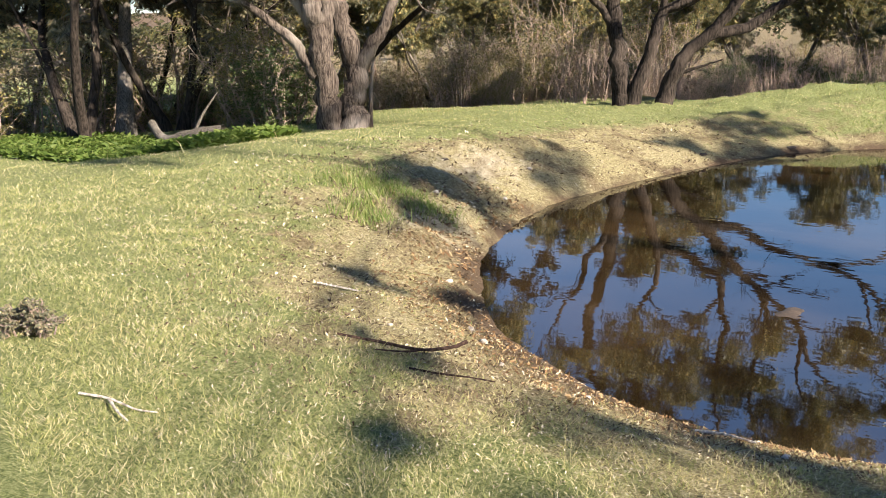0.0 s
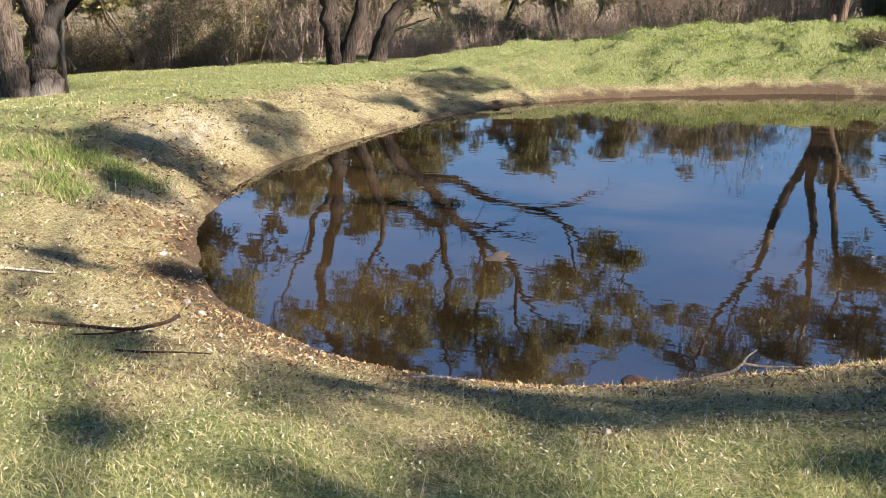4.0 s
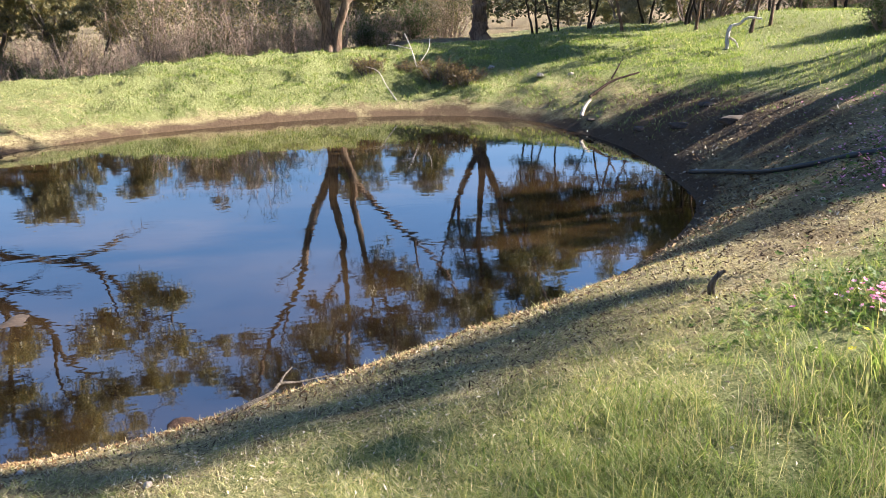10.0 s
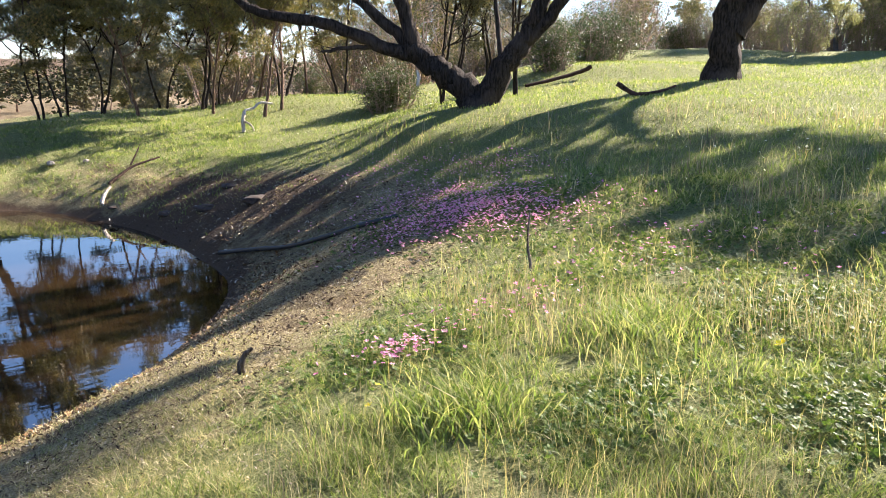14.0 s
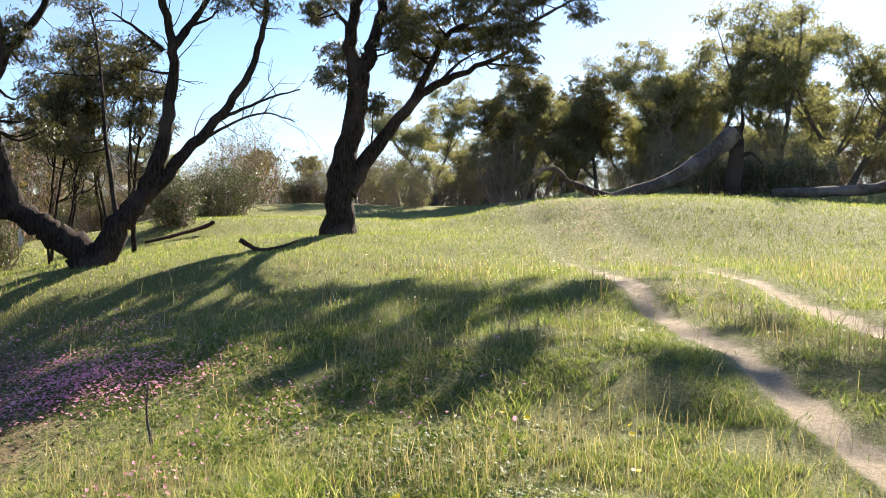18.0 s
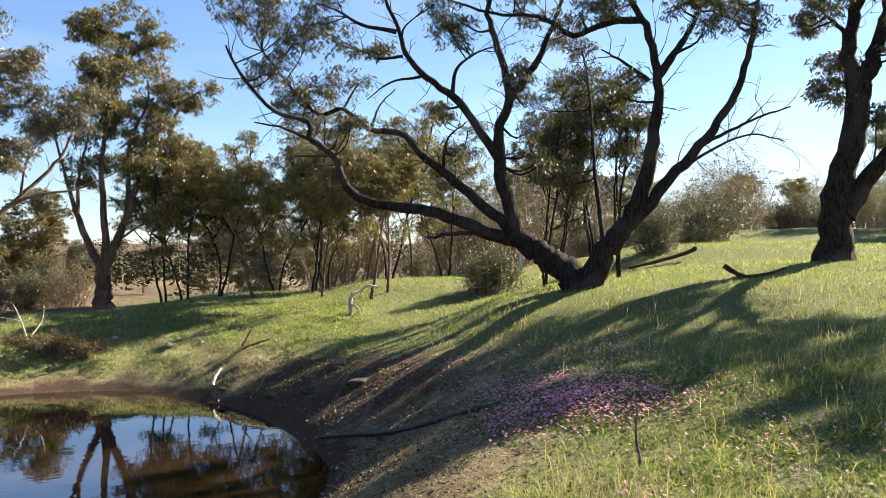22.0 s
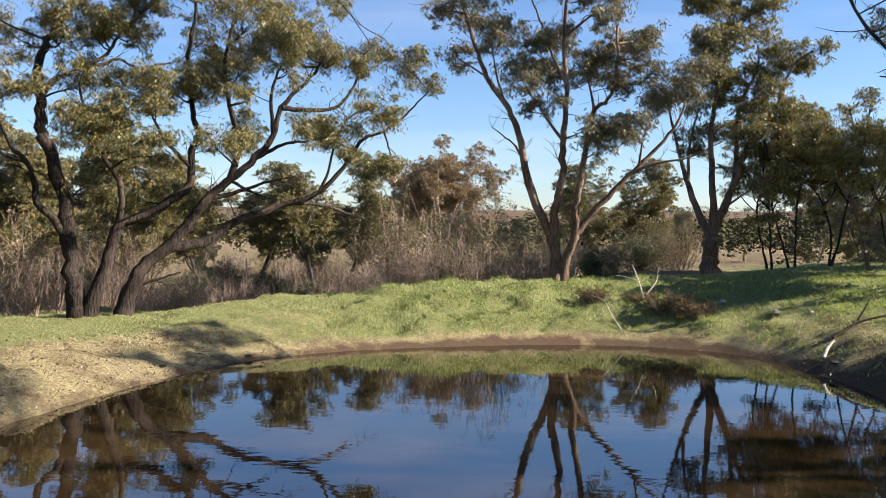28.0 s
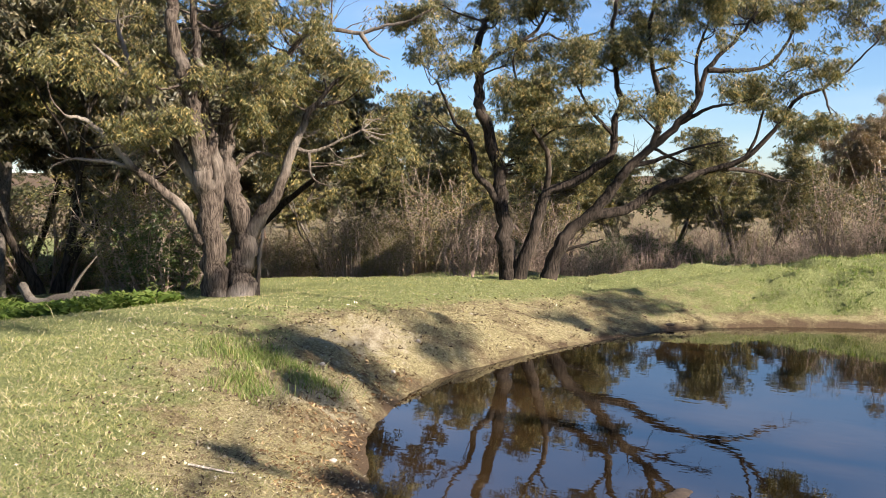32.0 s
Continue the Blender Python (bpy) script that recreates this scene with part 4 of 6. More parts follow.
    t.leaves((-0.17, -0.89, 5.41, 0.46), (0.55, -0.49, 5.55, 0.43), (-1.67, -0.70, 5.29, 0.37), (1.42, -0.58, 5.51, 0.39), (2.81, -0.34, 5.06, 0.22), (3.27, -0.57, 5.09, 0.18))
    return t


def split_gum():
    t = Gum()
    t.limb(0.25, 0.19, (-0.05, 0, -0.05), (-0.26, 0.03, 0.33), (-0.58, 0.05, 0.6), (-0.95, 0.08, 0.83), (-1.29, 0.11, 1.05))
    t.limb(0.14, 0.02, (-1.16, 0.1, 0.95), (-1.65, 0.01, 1.06), (-2.23, -0.08, 1.32), (-2.98, -0.16, 1.55), (-3.64, -0.25, 1.62), (-4.14, -0.33, 1.79), (-4.39, -0.42, 2.13), (-4.52, -0.51, 2.54), (-4.92, -0.59, 2.83), (-4.98, -0.68, 3.15), (-5.64, -0.77, 3.41), (-6.21, -0.85, 4.08), (-6.44, -0.94, 4.57))
    t.limb(0.12, 0.02, (-1.21, 0.1, 0.98), (-1.58, 0.14, 1.4), (-2.09, 0.18, 1.83), (-2.61, 0.21, 2.27), (-3.05, 0.25, 2.62), (-3.41, 0.29, 3.03), (-4.04, 0.33, 3.14), (-4.59, 0.36, 3.55), (-5.16, 0.4, 3.49), (-5.63, 0.44, 3.96), (-6.3, 0.47, 4.8))
    t.limb(0.16, 0.03, (-1.14, 0.1, 0.93), (-1.32, 0.04, 1.48), (-1.5, -0.02, 2.31), (-1.51, -0.07, 2.97), (-1.33, -0.13, 3.61), (-1.52, -0.19, 4.52), (-1.68, -0.25, 5.17), (-1.5, -0.31, 5.87))
    t.limb(0.1, 0.02, (-1.49, -0.03, 2.43), (-1.8, -0.08, 2.89), (-2.29, -0.13, 3.57), (-2.87, -0.19, 4), (-3.2, -0.24, 4.42), (-3.36, -0.29, 4.92), (-3.6, -0.34, 5.5), (-3.69, -0.39, 5.97))
    t.limb(0.09, 0.02, (-1.33, -0.13, 3.53), (-0.88, -0.01, 4.12), (-0.59, 0.1, 4.75), (-0.39, 0.22, 5.31), (-0.3, 0.33, 5.89))
    t.limb(0.035, 0.01, (-3.28, -0.25, 4.38), (-3.74, -0.15, 4.38), (-4.03, -0.04, 4.54))
    t.limb(0.045, 0.012, (-3.38, -0.29, 4.83), (-4.01, -0.42, 4.96), (-4.4, -0.56, 5.19), (-4.79, -0.69, 5.32))
    t.limb(0.035, 0.012, (-2.61, 0.21, 2.27), (-2.52, 0.18, 2.86), (-2.17, 0.15, 3.18))
    t.limb(0.045, 0.012, (-2.37, -0.14, 3.62), (-2.28, -0.18, 4.1), (-1.94, -0.22, 4.37), (-1.6, -0.26, 4.47))
    t.limb(0.06, 0.025, (-1.33, 0.11, 1.06), (-1.99, -0.01, 1.11), (-2.48, -0.13, 1.07), (-2.84, -0.24, 1.01))
    t.limb(0.23, 0.16, (0.03, 0, -0.05), (0.39, -0.08, 0.76), (0.71, -0.16, 1.12), (0.94, -0.23, 1.54))
    t.limb(0.15, 0.03, (0.9, -0.22, 1.48), (1.14, -0.29, 2.23), (1.26, -0.36, 3.01), (1.3, -0.44, 3.78), (1.11, -0.51, 4.64), (0.8, -0.58, 5.19), (0.65, -0.65, 5.62))
    t.limb(0.14, 0.03, (0.77, -0.17, 1.2), (1.02, -0.23, 1.44), (1.49, -0.28, 1.98), (2.02, -0.33, 2.6), (2.47, -0.38, 3.2), (2.76, -0.43, 3.88), (2.91, -0.48, 4.63), (2.99, -0.53, 5.23))
    t.limb(0.09, 0.02, (1.3, -0.44, 3.78), (1.66, -0.26, 4.28), (1.99, -0.09, 4.86), (2.25, 0.09, 5.46))
    t.limb(0.07, 0.015, (1.03, -0.54, 4.75), (0.49, -0.49, 4.75), (-0.13, -0.45, 4.56), (-0.53, -0.4, 4.83), (-0.85, -0.36, 4.98), (-1.59, -0.31, 5.07), (-2.17, -0.27, 5.28), (-2.85, -0.22, 5.54))
    t.limb(0.05, 0.012, (0.35, -0.1, 0.96), (0.28, 0.07, 1.54), (0.2, 0.23, 2.29), (0.17, 0.4, 3.15), (0.09, 0.56, 4.02), (-0.01, 0.72, 4.59))
    t.limb(0.05, 0.012, (1.14, -0.44, 3.71), (0.73, -0.36, 4.06), (0.34, -0.27, 4.33))
    t.limb(0.04, 0.012, (2.02, -0.33, 2.58), (2.53, -0.43, 2.81), (2.92, -0.54, 2.98), (3.44, -0.64, 3.14))
    t.limb(0.035, 0.01, (1.64, -0.29, 2.12), (2.23, -0.16, 2.51), (2.91, -0.04, 2.78), (3.5, 0.09, 2.65))
    t.limb(0.03, 0.01, (-4.04, 0.32, 3.13), (-3.88, 0.4, 3.6), (-3.58, 0.47, 3.93))
    t.limb(0.03, 0.01, (-2.95, -0.2, 4), (-3.56, -0.07, 3.94), (-4.04, 0.05, 3.66))
    t.limb(0.04, 0.012, (-4.91, -0.63, 2.83), (-5.45, -0.7, 3.06), (-5.96, -0.78, 3.17))
    t.limb(0.03, 0.01, (-4.51, -0.54, 2.53), (-4.82, -0.64, 2.53), (-5.22, -0.73, 2.53))
    t.leaves((-6.29, 0.44, 5.25, 0.41), (-6.70, 0.31, 5.59, 0.31), (-5.32, -0.42, 4.64, 0.34), (-5.82, -0.52, 4.13, 0.38), (-5.48, 0.55, 4.06, 0.40), (-5.04, 1.24, 4.26, 0.42))
    t.leaves((-5.02, 0.02, 5.60, 0.43), (-5.87, -0.13, 5.69, 0.35), (-5.14, 0.10, 5.10, 0.33), (-4.47, -0.05, 4.69, 0.28), (-3.72, -0.22, 4.61, 0.21), (-5.70, 0.12, 3.55, 0.29))
    t.leaves((-2.42, -0.81, 4.86, 0.34), (-2.15, -0.43, 4.84, 0.29), (-1.05, 0.16, 5.42, 0.40), (-1.12, -0.20, 3.92, 0.29), (-0.47, 2.20, 4.17, 0.35), (-0.86, 0.90, 3.51, 0.33))
    t.leaves((-0.08, 1.43, 4.73, 0.36), (0.09, 0.91, 4.18, 0.30), (0.57, -0.21, 3.69, 0.32), (0.03, -0.55, 5.00, 0.36), (0.42, -0.59, 5.13, 0.31), (1.66, -0.31, 5.06, 0.32))
    t.leaves((2.14, -1.20, 4.64, 0.31), (-0.53, 1.22, 2.31, 0.38), (-0.92, 0.48, 2.68, 0.28), (-4.07, -0.84, 3.10, 0.20), (-2.59, 0.11, 3.45, 0.19), (-2.50, 0.62, 2.82, 0.14))
    t.leaves((-3.47, 0.05, 6.10, 0.43), (-1.70, -0.36, 5.97, 0.41), (-0.30, 0.37, 6.01, 0.42), (1.20, -0.17, 5.75, 0.40), (-4.39, -0.56, 6.07, 0.36), (2.59, -0.43, 5.09, 0.29))
    t.leaves((2.91, -0.68, 4.62, 0.25))
    return t


def tall_gum():
    t = Gum()
    t.limb(0.34, 0.17, (0.02, 0, -0.05), (0.06, 0.04, 0.95), (0.18, 0.08, 1.8), (0.4, 0.12, 2.74), (0.53, 0.16, 3.58), (0.7, 0.2, 3.97))
    t.limb(0.17, 0.05, (0.44, 0.14, 3.1), (0.33, 0.15, 4.21), (0.44, 0.17, 5.06), (0.67, 0.18, 5.69), (0.87, 0.2, 6.56), (1.01, 0.21, 7.68))
    t.limb(0.15, 0.05, (0.65, 0.18, 3.79), (0.92, 0.38, 4.58), (1.1, 0.59, 5.38), (1.39, 0.8, 6.2), (1.68, 1.01, 7.22), (1.84, 1.22, 8.6))
    t.limb(0.21, 0.04, (0.22, 0.04, 0.96), (0.62, 0.16, 1.69), (1.15, 0.28, 2.33), (1.7, 0.39, 2.98), (2.26, 0.51, 3.43), (3.04, 0.63, 3.77), (3.93, 0.75, 4.22))
    t.limb(0.1, 0.02, (1.7, 0.39, 3.03), (2.14, 0.38, 3.94), (2.57, 0.37, 4.57), (3.22, 0.36, 4.89), (3.75, 0.34, 5.41), (4.24, 0.33, 5.98))
    t.limb(0.07, 0.015, (2.57, 0.37, 4.57), (3.24, 0.52, 4.65), (4.13, 0.67, 4.75), (4.83, 0.81, 5.1), (5.54, 0.96, 5.47), (6.42, 1.11, 5.54))
    t.limb(0.06, 0.015, (0.33, 0.15, 4.46), (0.13, 0.17, 4.74), (-0.35, 0.19, 5.37), (-0.49, 0.2, 5.95))
    t.limb(0.07, 0.02, (0.92, 0.34, 4.57), (1.51, 0.31, 5.09), (1.84, 0.27, 5.93), (2.24, 0.24, 6.7))
    t.limb(0.035, 0.01, (0.62, 0.16, 1.69), (0.75, -0, 2.1), (0.77, -0.17, 2.69))
    t.limb(0.05, 0.012, (2.25, 0.49, 3.42), (2.75, 0.55, 3.91), (3.25, 0.62, 4.2))
    t.limb(0.04, 0.012, (0.53, 0.15, 3.35), (0.23, 0.21, 3.61), (-0.07, 0.27, 3.68))
    t.leaves((0.02, -0.20, 5.17, 0.43), (-0.30, 0.62, 5.07, 0.33), (0.00, 0.67, 4.01, 0.33), (-0.09, 0.05, 3.47, 0.24), (1.48, -0.10, 4.99, 0.55), (1.99, 1.02, 4.72, 0.52))
    t.leaves((1.51, 0.57, 4.19, 0.45), (1.80, 1.45, 3.81, 0.39), (2.52, -0.08, 5.09, 0.55), (3.22, 0.31, 5.30, 0.52), (3.77, -0.12, 5.39, 0.49), (2.57, 0.42, 4.16, 0.43))
    t.leaves((3.28, 0.80, 4.23, 0.46), (3.62, 0.24, 4.54, 0.37), (4.31, 0.93, 5.25, 0.39), (5.11, 1.06, 5.72, 0.39), (5.68, 0.90, 5.12, 0.15), (3.98, -0.05, 4.05, 0.32))
    t.leaves((1.24, -0.47, 4.28, 0.38), (0.78, 0.01, 2.82, 0.18), (4.21, 0.48, 4.59, 0.30), (-0.37, 0.46, 6.02, 0.32), (1.67, 0.93, 6.87, 0.44), (2.70, 0.02, 6.13, 0.55))
    t.leaves((3.80, 0.64, 6.33, 0.63))
    return t


def high_boughs(t):
    """The upper boughs of the tall tree."""
    for r0, *pts in ((0.12, (0.95, 0.3, 6.6), (0.6, -2.0, 10.0), (1.2, -4.0, 12.6)),
                     (0.10, (1.2, 0.4, 8.0), (-0.8, 1.0, 11.0), (-2.0, 0.6, 13.5)),
                     (0.10, (1.2, 0.4, 8.0), (1.8, 0.8, 12.0), (2.2, 1.0, 15.0))):
        t.limb(r0, 0.03, *pts)
        t.leaves((*pts[-1], 0.8), (*pts[-2], 0.6))
    return t


def placed(gum, x, y, bark, leaves, seed, label, **kw):
    return tree("gum_tree", gum, (x, y), bearing_turn(x, y), bark, leaves, seed, label, "trees by the pond", **kw)


placed(peeling_gum(), -10.5, 11.9, BARK_PALE, LEAF_OLIVE, 11, "old gum tree with several pale peeling stems behind the bank", leaf=(0.095, 0.021), thick=1.6)
placed(pond_gum(), -7.05, 17.1, BARK_DARK, LEAF_OLIVE, 12, "spreading dark gum tree with a limb reaching over the pond", leaf=(0.10, 0.022), thick=1.6)
placed(slender_gum(), 3.0, 22.6, BARK_BROWN, LEAF_GREY, 13, "slender gum tree with forked reddish stems behind the bank", leaf=(0.12, 0.03), thick=0.85)
placed(fanned_gum(), 8.05, 25.2, BARK_BROWN, LEAF_OLIVE, 14, "upright gum tree with a short trunk and fanned limbs", leaf=(0.125, 0.032))
SPLIT_TREE = placed(split_gum(), 11.85, 10.5, BARK_DARK, LEAF_DARK, 15, "dark gum tree split at the base into two leaning stems", thick=0.7, bare=3.0, leaf=(0.10, 0.024))
placed(high_boughs(tall_gum()), 16.6, 8.3, BARK_DARK, LEAF_DARK, 16, "tall thick-trunked gum tree beside the track", thick=0.9, leaf=(0.12, 0.03))


def random_gum(g, tall, stems, lean=0.3, r=0.12, fork=4, puff=0.085, low=0.0):
    """Stems that fork as they rise, with a clump of leaves at each end."""
    t = Gum()
    for s in range(stems):
        a = g.random() * 6.283
        o = np.array([math.cos(a), math.sin(a), 0]) * 0.12 * (stems > 1)
        d = np.array([math.cos(a) * lean, math.sin(a) * lean, 1.0])
        p = [o]
        high = tall * (0.82 + 0.18 * g.random())
        for k in range(5):
            d = d + g.normal(size=3) * 0.14
            d[2] = max(d[2], 0.5)
            p.append(p[-1] + d / np.linalg.norm(d) * high / 5)
        t.limb(r * (0.7 + 0.5 * g.random()), 0.02, *[tuple(q) for q in p])
        for q in (p[5], p[4] + g.normal(size=3) * tall * 0.04):
            t.leaves((*q, tall * puff * (0.75 + 0.5 * g.random())))
        for k in range(fork):
            i = (1 if g.random() < low else 2) + int(g.random() * 2.6)
            b = g.random() * 6.283
            e = np.array([math.cos(b) * 0.65, math.sin(b) * 0.65, 0.55 + 0.5 * g.random()]) * (1.25 - 0.15 * i)
            q = [p[i], p[i] + e * tall * 0.10 + g.normal(size=3) * 0.1, p[i] + e * tall * 0.2 + np.array([0, 0, tall * 0.03]), p[i] + e * tall * 0.29 + np.array([0, 0, tall * 0.08])]
            t.limb(r * 0.42, 0.014, *[tuple(w) for w in q])
            t.leaves((*q[3], tall * puff * (0.7 + 0.6 * g.random())))
            for m in range(2):
                w = q[2 - m] + g.normal(size=3) * tall * 0.06 + np.array([0, 0, tall * 0.03])
                t.leaves((*w, tall * puff * (0.45 + 0.5 * g.random())))
    return t


MASTERS = {}


def stand(kind, x, y, turn, size, label, group, category="tree", name=""):
    """A further copy of a master plant."""
    ob = MASTERS[kind]
    z = float(height(x, y)[0]) - 0.05 * size
    if "used" not in MASTERS[kind + "/state"]:
        MASTERS[kind + "/state"]["used"] = True
        ob.matrix_world = pose(x, y, z, 0, 0, turn) @ Matrix.Scale(size, 4)
        c = ob
    else:
        c = copy_thing(ob, pose(x, y, z, 0, 0, turn))
        c.scale = (size, size, size)
    if name:
        c.name = name
    return tagged(c, label, category, group)


def master_tree(kind, name, tall, stems, bark, leaves, seed, lean=0.3, r=0.12, fork=4, puff=0.085, low=0.0, **kw):
    g = np.random.default_rng(seed)
    gum = random_gum(g, tall, stems, lean, r, fork, puff, low)
    root = empty(name, 0, 0, 0)
    lines, tubes, v, f = grow(gum.limbs, gum.clumps, seed, **kw)
    for line, rad in lines:
        foot = line[0][2] < 0.2
        if foot:
            rad = rad * (1 + 0.5 * np.exp(-np.clip(line[:, 2], 0, None) / 0.25))
            line[0][2] -= 0.3
        t = Tubes()
        t.add(line, rad, 7, 0.12)
        t.build("trunk" if foot else "limb", bark, root)
    tagged(tubes.build("branchwork", bark, root), kind="stuff")
    tagged(mesh_object("foliage", v, f, leaves, root, False), kind="stuff")
    MASTERS[kind], MASTERS[kind + "/state"] = root, {}


def master_scrub(kind, name, tall, wide, stems, leaves, bark, seed, per=5, leaf=(0.09, 0.04), leafy=1.0, spread=0.12):
    """A many-stemmed bush of thin sticks and small leaves."""
    g = np.random.default_rng(seed)
    root = empty(name, 0, 0, 0)
    t, tips = Tubes(), []
    for s in range(stems):
        a, q = g.random() * 6.283, math.sqrt(g.random())
        o = np.array([math.cos(a), math.sin(a), 0]) * wide * 0.25 * q
        e = np.array([math.cos(a) * wide * 0.5 * q, math.sin(a) * wide * 0.5 * q, tall * (0.6 + 0.4 * g.random()) * (1.1 - 0.45 * q)])
        mid = (o + e) / 2 + g.normal(size=3) * 0.08 * tall
        line = smooth_line([o - np.array([0, 0, 0.15]), mid, e], 6)
        t.add(line, np.linspace(0.022, 0.006, 6) * (0.6 + 0.25 * tall), 4)
        for k in range(9):
            i = 1 + int(g.random() * 5)
            d = g.normal(size=3) + np.array([0, 0, 0.7])
            d /= np.linalg.norm(d)
            p2 = line[i] + d * tall * (0.12 + 0.2 * g.random())
            t.sprigs(line[i], (line[i] + p2) / 2 + g.normal(size=3) * 0.03, p2, 0.010, 0.004)
            if g.random() < leafy:
                tips += [p2, (line[i] + p2) / 2]
    tagged(t.build("branchwork", bark, root), kind="stuff")
    if tips:
        v, f = leaf_cloud(np.array(tips), per, spread * tall / 4, leaf[0], leaf[1], 0.5, seed)
        v[:, 2] = np.maximum(v[:, 2], 0.02)
        tagged(mesh_object("foliage", v, f, leaves, root, False), kind="stuff")
    MASTERS[kind], MASTERS[kind + "/state"] = root, {}


master_tree("sapling", "gum_sapling", 5.0, 1, BARK_BROWN, LEAF_GOLD, 31, 0.12, 0.05, 6, 0.08, leaf=(0.12, 0.03), thick=0.42)
master_tree("sapling_b", "gum_sapling", 5.4, 2, BARK_DARK, LEAF_GOLD, 32, 0.18, 0.045, 4, 0.075, leaf=(0.12, 0.03), thick=0.38)
master_tree("thin", "gum_sapling", 4.6, 2, BARK_DARK, LEAF_DARK, 36, 0.16, 0.045, 4, 0.05, leaf=(0.11, 0.026), thick=0.3, bare=3.0)
master_tree("slim", "gum_tree", 7.4, 4, TWIG_GREY, LEAF_RUST, 38, 0.16, 0.05, 2, 0.07, leaf=(0.13, 0.035), thick=0.55)
master_tree("gum", "gum_tree", 8.5, 2, BARK_BROWN, LEAF_GREY, 33, 0.3, 0.13, 6, 0.085, 0.2, leaf=(0.18, 0.05), thick=0.42)
master_tree("gum_b", "gum_tree", 9.0, 1, BARK_GREY, LEAF_OLIVE, 34, 0.15, 0.17, 12, 0.09, 0.2, leaf=(0.18, 0.05), thick=0.42)
master_tree("gum_c", "gum_tree", 7.5, 3, BARK_DARK, LEAF_GREY, 35, 0.35, 0.11, 4, 0.085, 0.2, leaf=(0.18, 0.052), thick=0.42)
master_tree("hazed_gum", "gum_tree", 8.0, 2, BARK_GREY, LEAF_HAZED, 37, 0.25, 0.12, 7, 0.08, 0.25, leaf=(0.16, 0.042), thick=0.3)
master_tree("hazed_gum_b", "gum_tree", 7.5, 3, BARK_BROWN, LEAF_HAZED, 39, 0.35, 0.09, 5, 0.08, 0.25, leaf=(0.16, 0.042), thick=0.3)
master_tree("far_gum", "gum_tree", 8.0, 2, BARK_GREY, LEAF_GREY, 50, 0.3, 0.13, 5, 0.10, 0.3, leaf=(0.22, 0.065), thick=0.34, bare=0.3)
master_tree("far_gum_b", "gum_tree", 7.5, 1, BARK_BROWN, LEAF_OLIVE, 53, 0.2, 0.15, 8, 0.10, 0.3, leaf=(0.22, 0.065), thick=0.34, bare=0.3)
master_scrub("hazed_shrub", "leafy_shrub", 2.8, 3.0, 34, LEAF_HAZED, TWIG_GREY, 48, 11, (0.09, 0.026), 0.9, 0.18)
master_scrub("twiggy", "bare_shrub", 2.6, 2.6, 30, LEAF_GREY, TWIG_GREY, 41, 9, (0.055, 0.018), 0.5)
master_scrub("twiggy_b", "bare_shrub", 3.4, 2.2, 16, LEAF_RUST, TWIG_GREY, 45, 8, (0.06, 0.018), 0.5, 0.15)
master_scrub("leafy", "leafy_shrub", 3.2, 3.0, 34, LEAF_OLIVE, TWIG_GREY, 42, 13, (0.085, 0.024), 0.95, 0.2)
master_scrub("golden", "leafy_shrub", 2.6, 2.6, 30, LEAF_GOLD, TWIG_GREY, 43, 13, (0.08, 0.024), 0.95, 0.2)
master_scrub("dark", "dense_shrub", 1.5, 1.9, 40, LEAF_SHRUB, TWIG_GREY, 44, 16, (0.06, 0.022), 1.0, 0.16)


def polar(bearing, d):
    return d * math.sin(radians(bearing)), d * math.cos(radians(bearing))


def belt(kinds, n, b0, b1, d0, d1, s0, s1, seed, label, group, category, name):
    g = np.random.default_rng(seed)
    for k in range(n):
        b = b0 + (b1 - b0) * (k + 0.2 + 0.6 * g.random()) / n
        x, y = polar(b, d0 + (d1 - d0) * g.random())
        stand(kinds[int(g.random() * len(kinds))], x, y, g.random() * 360, s0 + (s1 - s0) * g.random(), label, group, category, name)


# the thicket below the bank
belt(["twiggy", "twiggy_b", "twiggy", "twiggy_b"], 26, -25, 9, 23.5, 27, 0.42, 0.68, 51, "thicket shrub of bare grey twigs", "thicket behind the bank", "shrub", "bare_shrub")
belt(["leafy", "golden", "twiggy_b", "leafy"], 14, -44, -24, 22, 27, 0.5, 0.85, 63, "leafy olive shrub below the bank", "thicket behind the bank", "shrub", "leafy_shrub")
belt(["twiggy_b", "twiggy", "leafy", "golden"], 26, -28, 16, 28, 36, 0.38, 0.62, 52, "tall olive shrub in the thicket", "thicket behind the bank", "shrub", "leafy_shrub")
belt(["gum_b", "leafy", "gum_b", "gum"], 16, -46, -20, 26, 34, 0.45, 0.72, 64, "young leafy gum tree below the bank", "thicket behind the bank", "tree", "gum_tree")
belt(["leafy", "far_gum", "twiggy_b", "far_gum_b"], 22, -45, 30, 46, 66, 0.35, 0.6, 53, "small gum tree in the thicket", "thicket behind the bank", "tree", "gum_tree")
belt(["far_gum", "far_gum_b"], 30, -70, 40, 75, 130, 0.45, 0.7, 54, "distant olive-green gum tree", "distant woods", "tree", "gum_tree")
belt(["dark", "leafy", "dark"], 16, -34, 14, 24.5, 30, 0.7, 1.1, 66, "dark green bush in the thicket", "thicket behind the bank", "shrub", "dense_shrub")
# the wood to the west
belt(["gum_c", "gum_b", "gum"], 11, -66, -42, 21, 30, 0.8, 1.15, 55, "gum tree in the shaded wood beyond the meadow", "wood beyond the meadow", "tree", "gum_tree")
belt(["leafy", "dark", "golden"], 10, -66, -42, 19.5, 24, 0.7, 1.1, 56, "low shrub under the gum trees", "wood beyond the meadow", "shrub", "leafy_shrub")
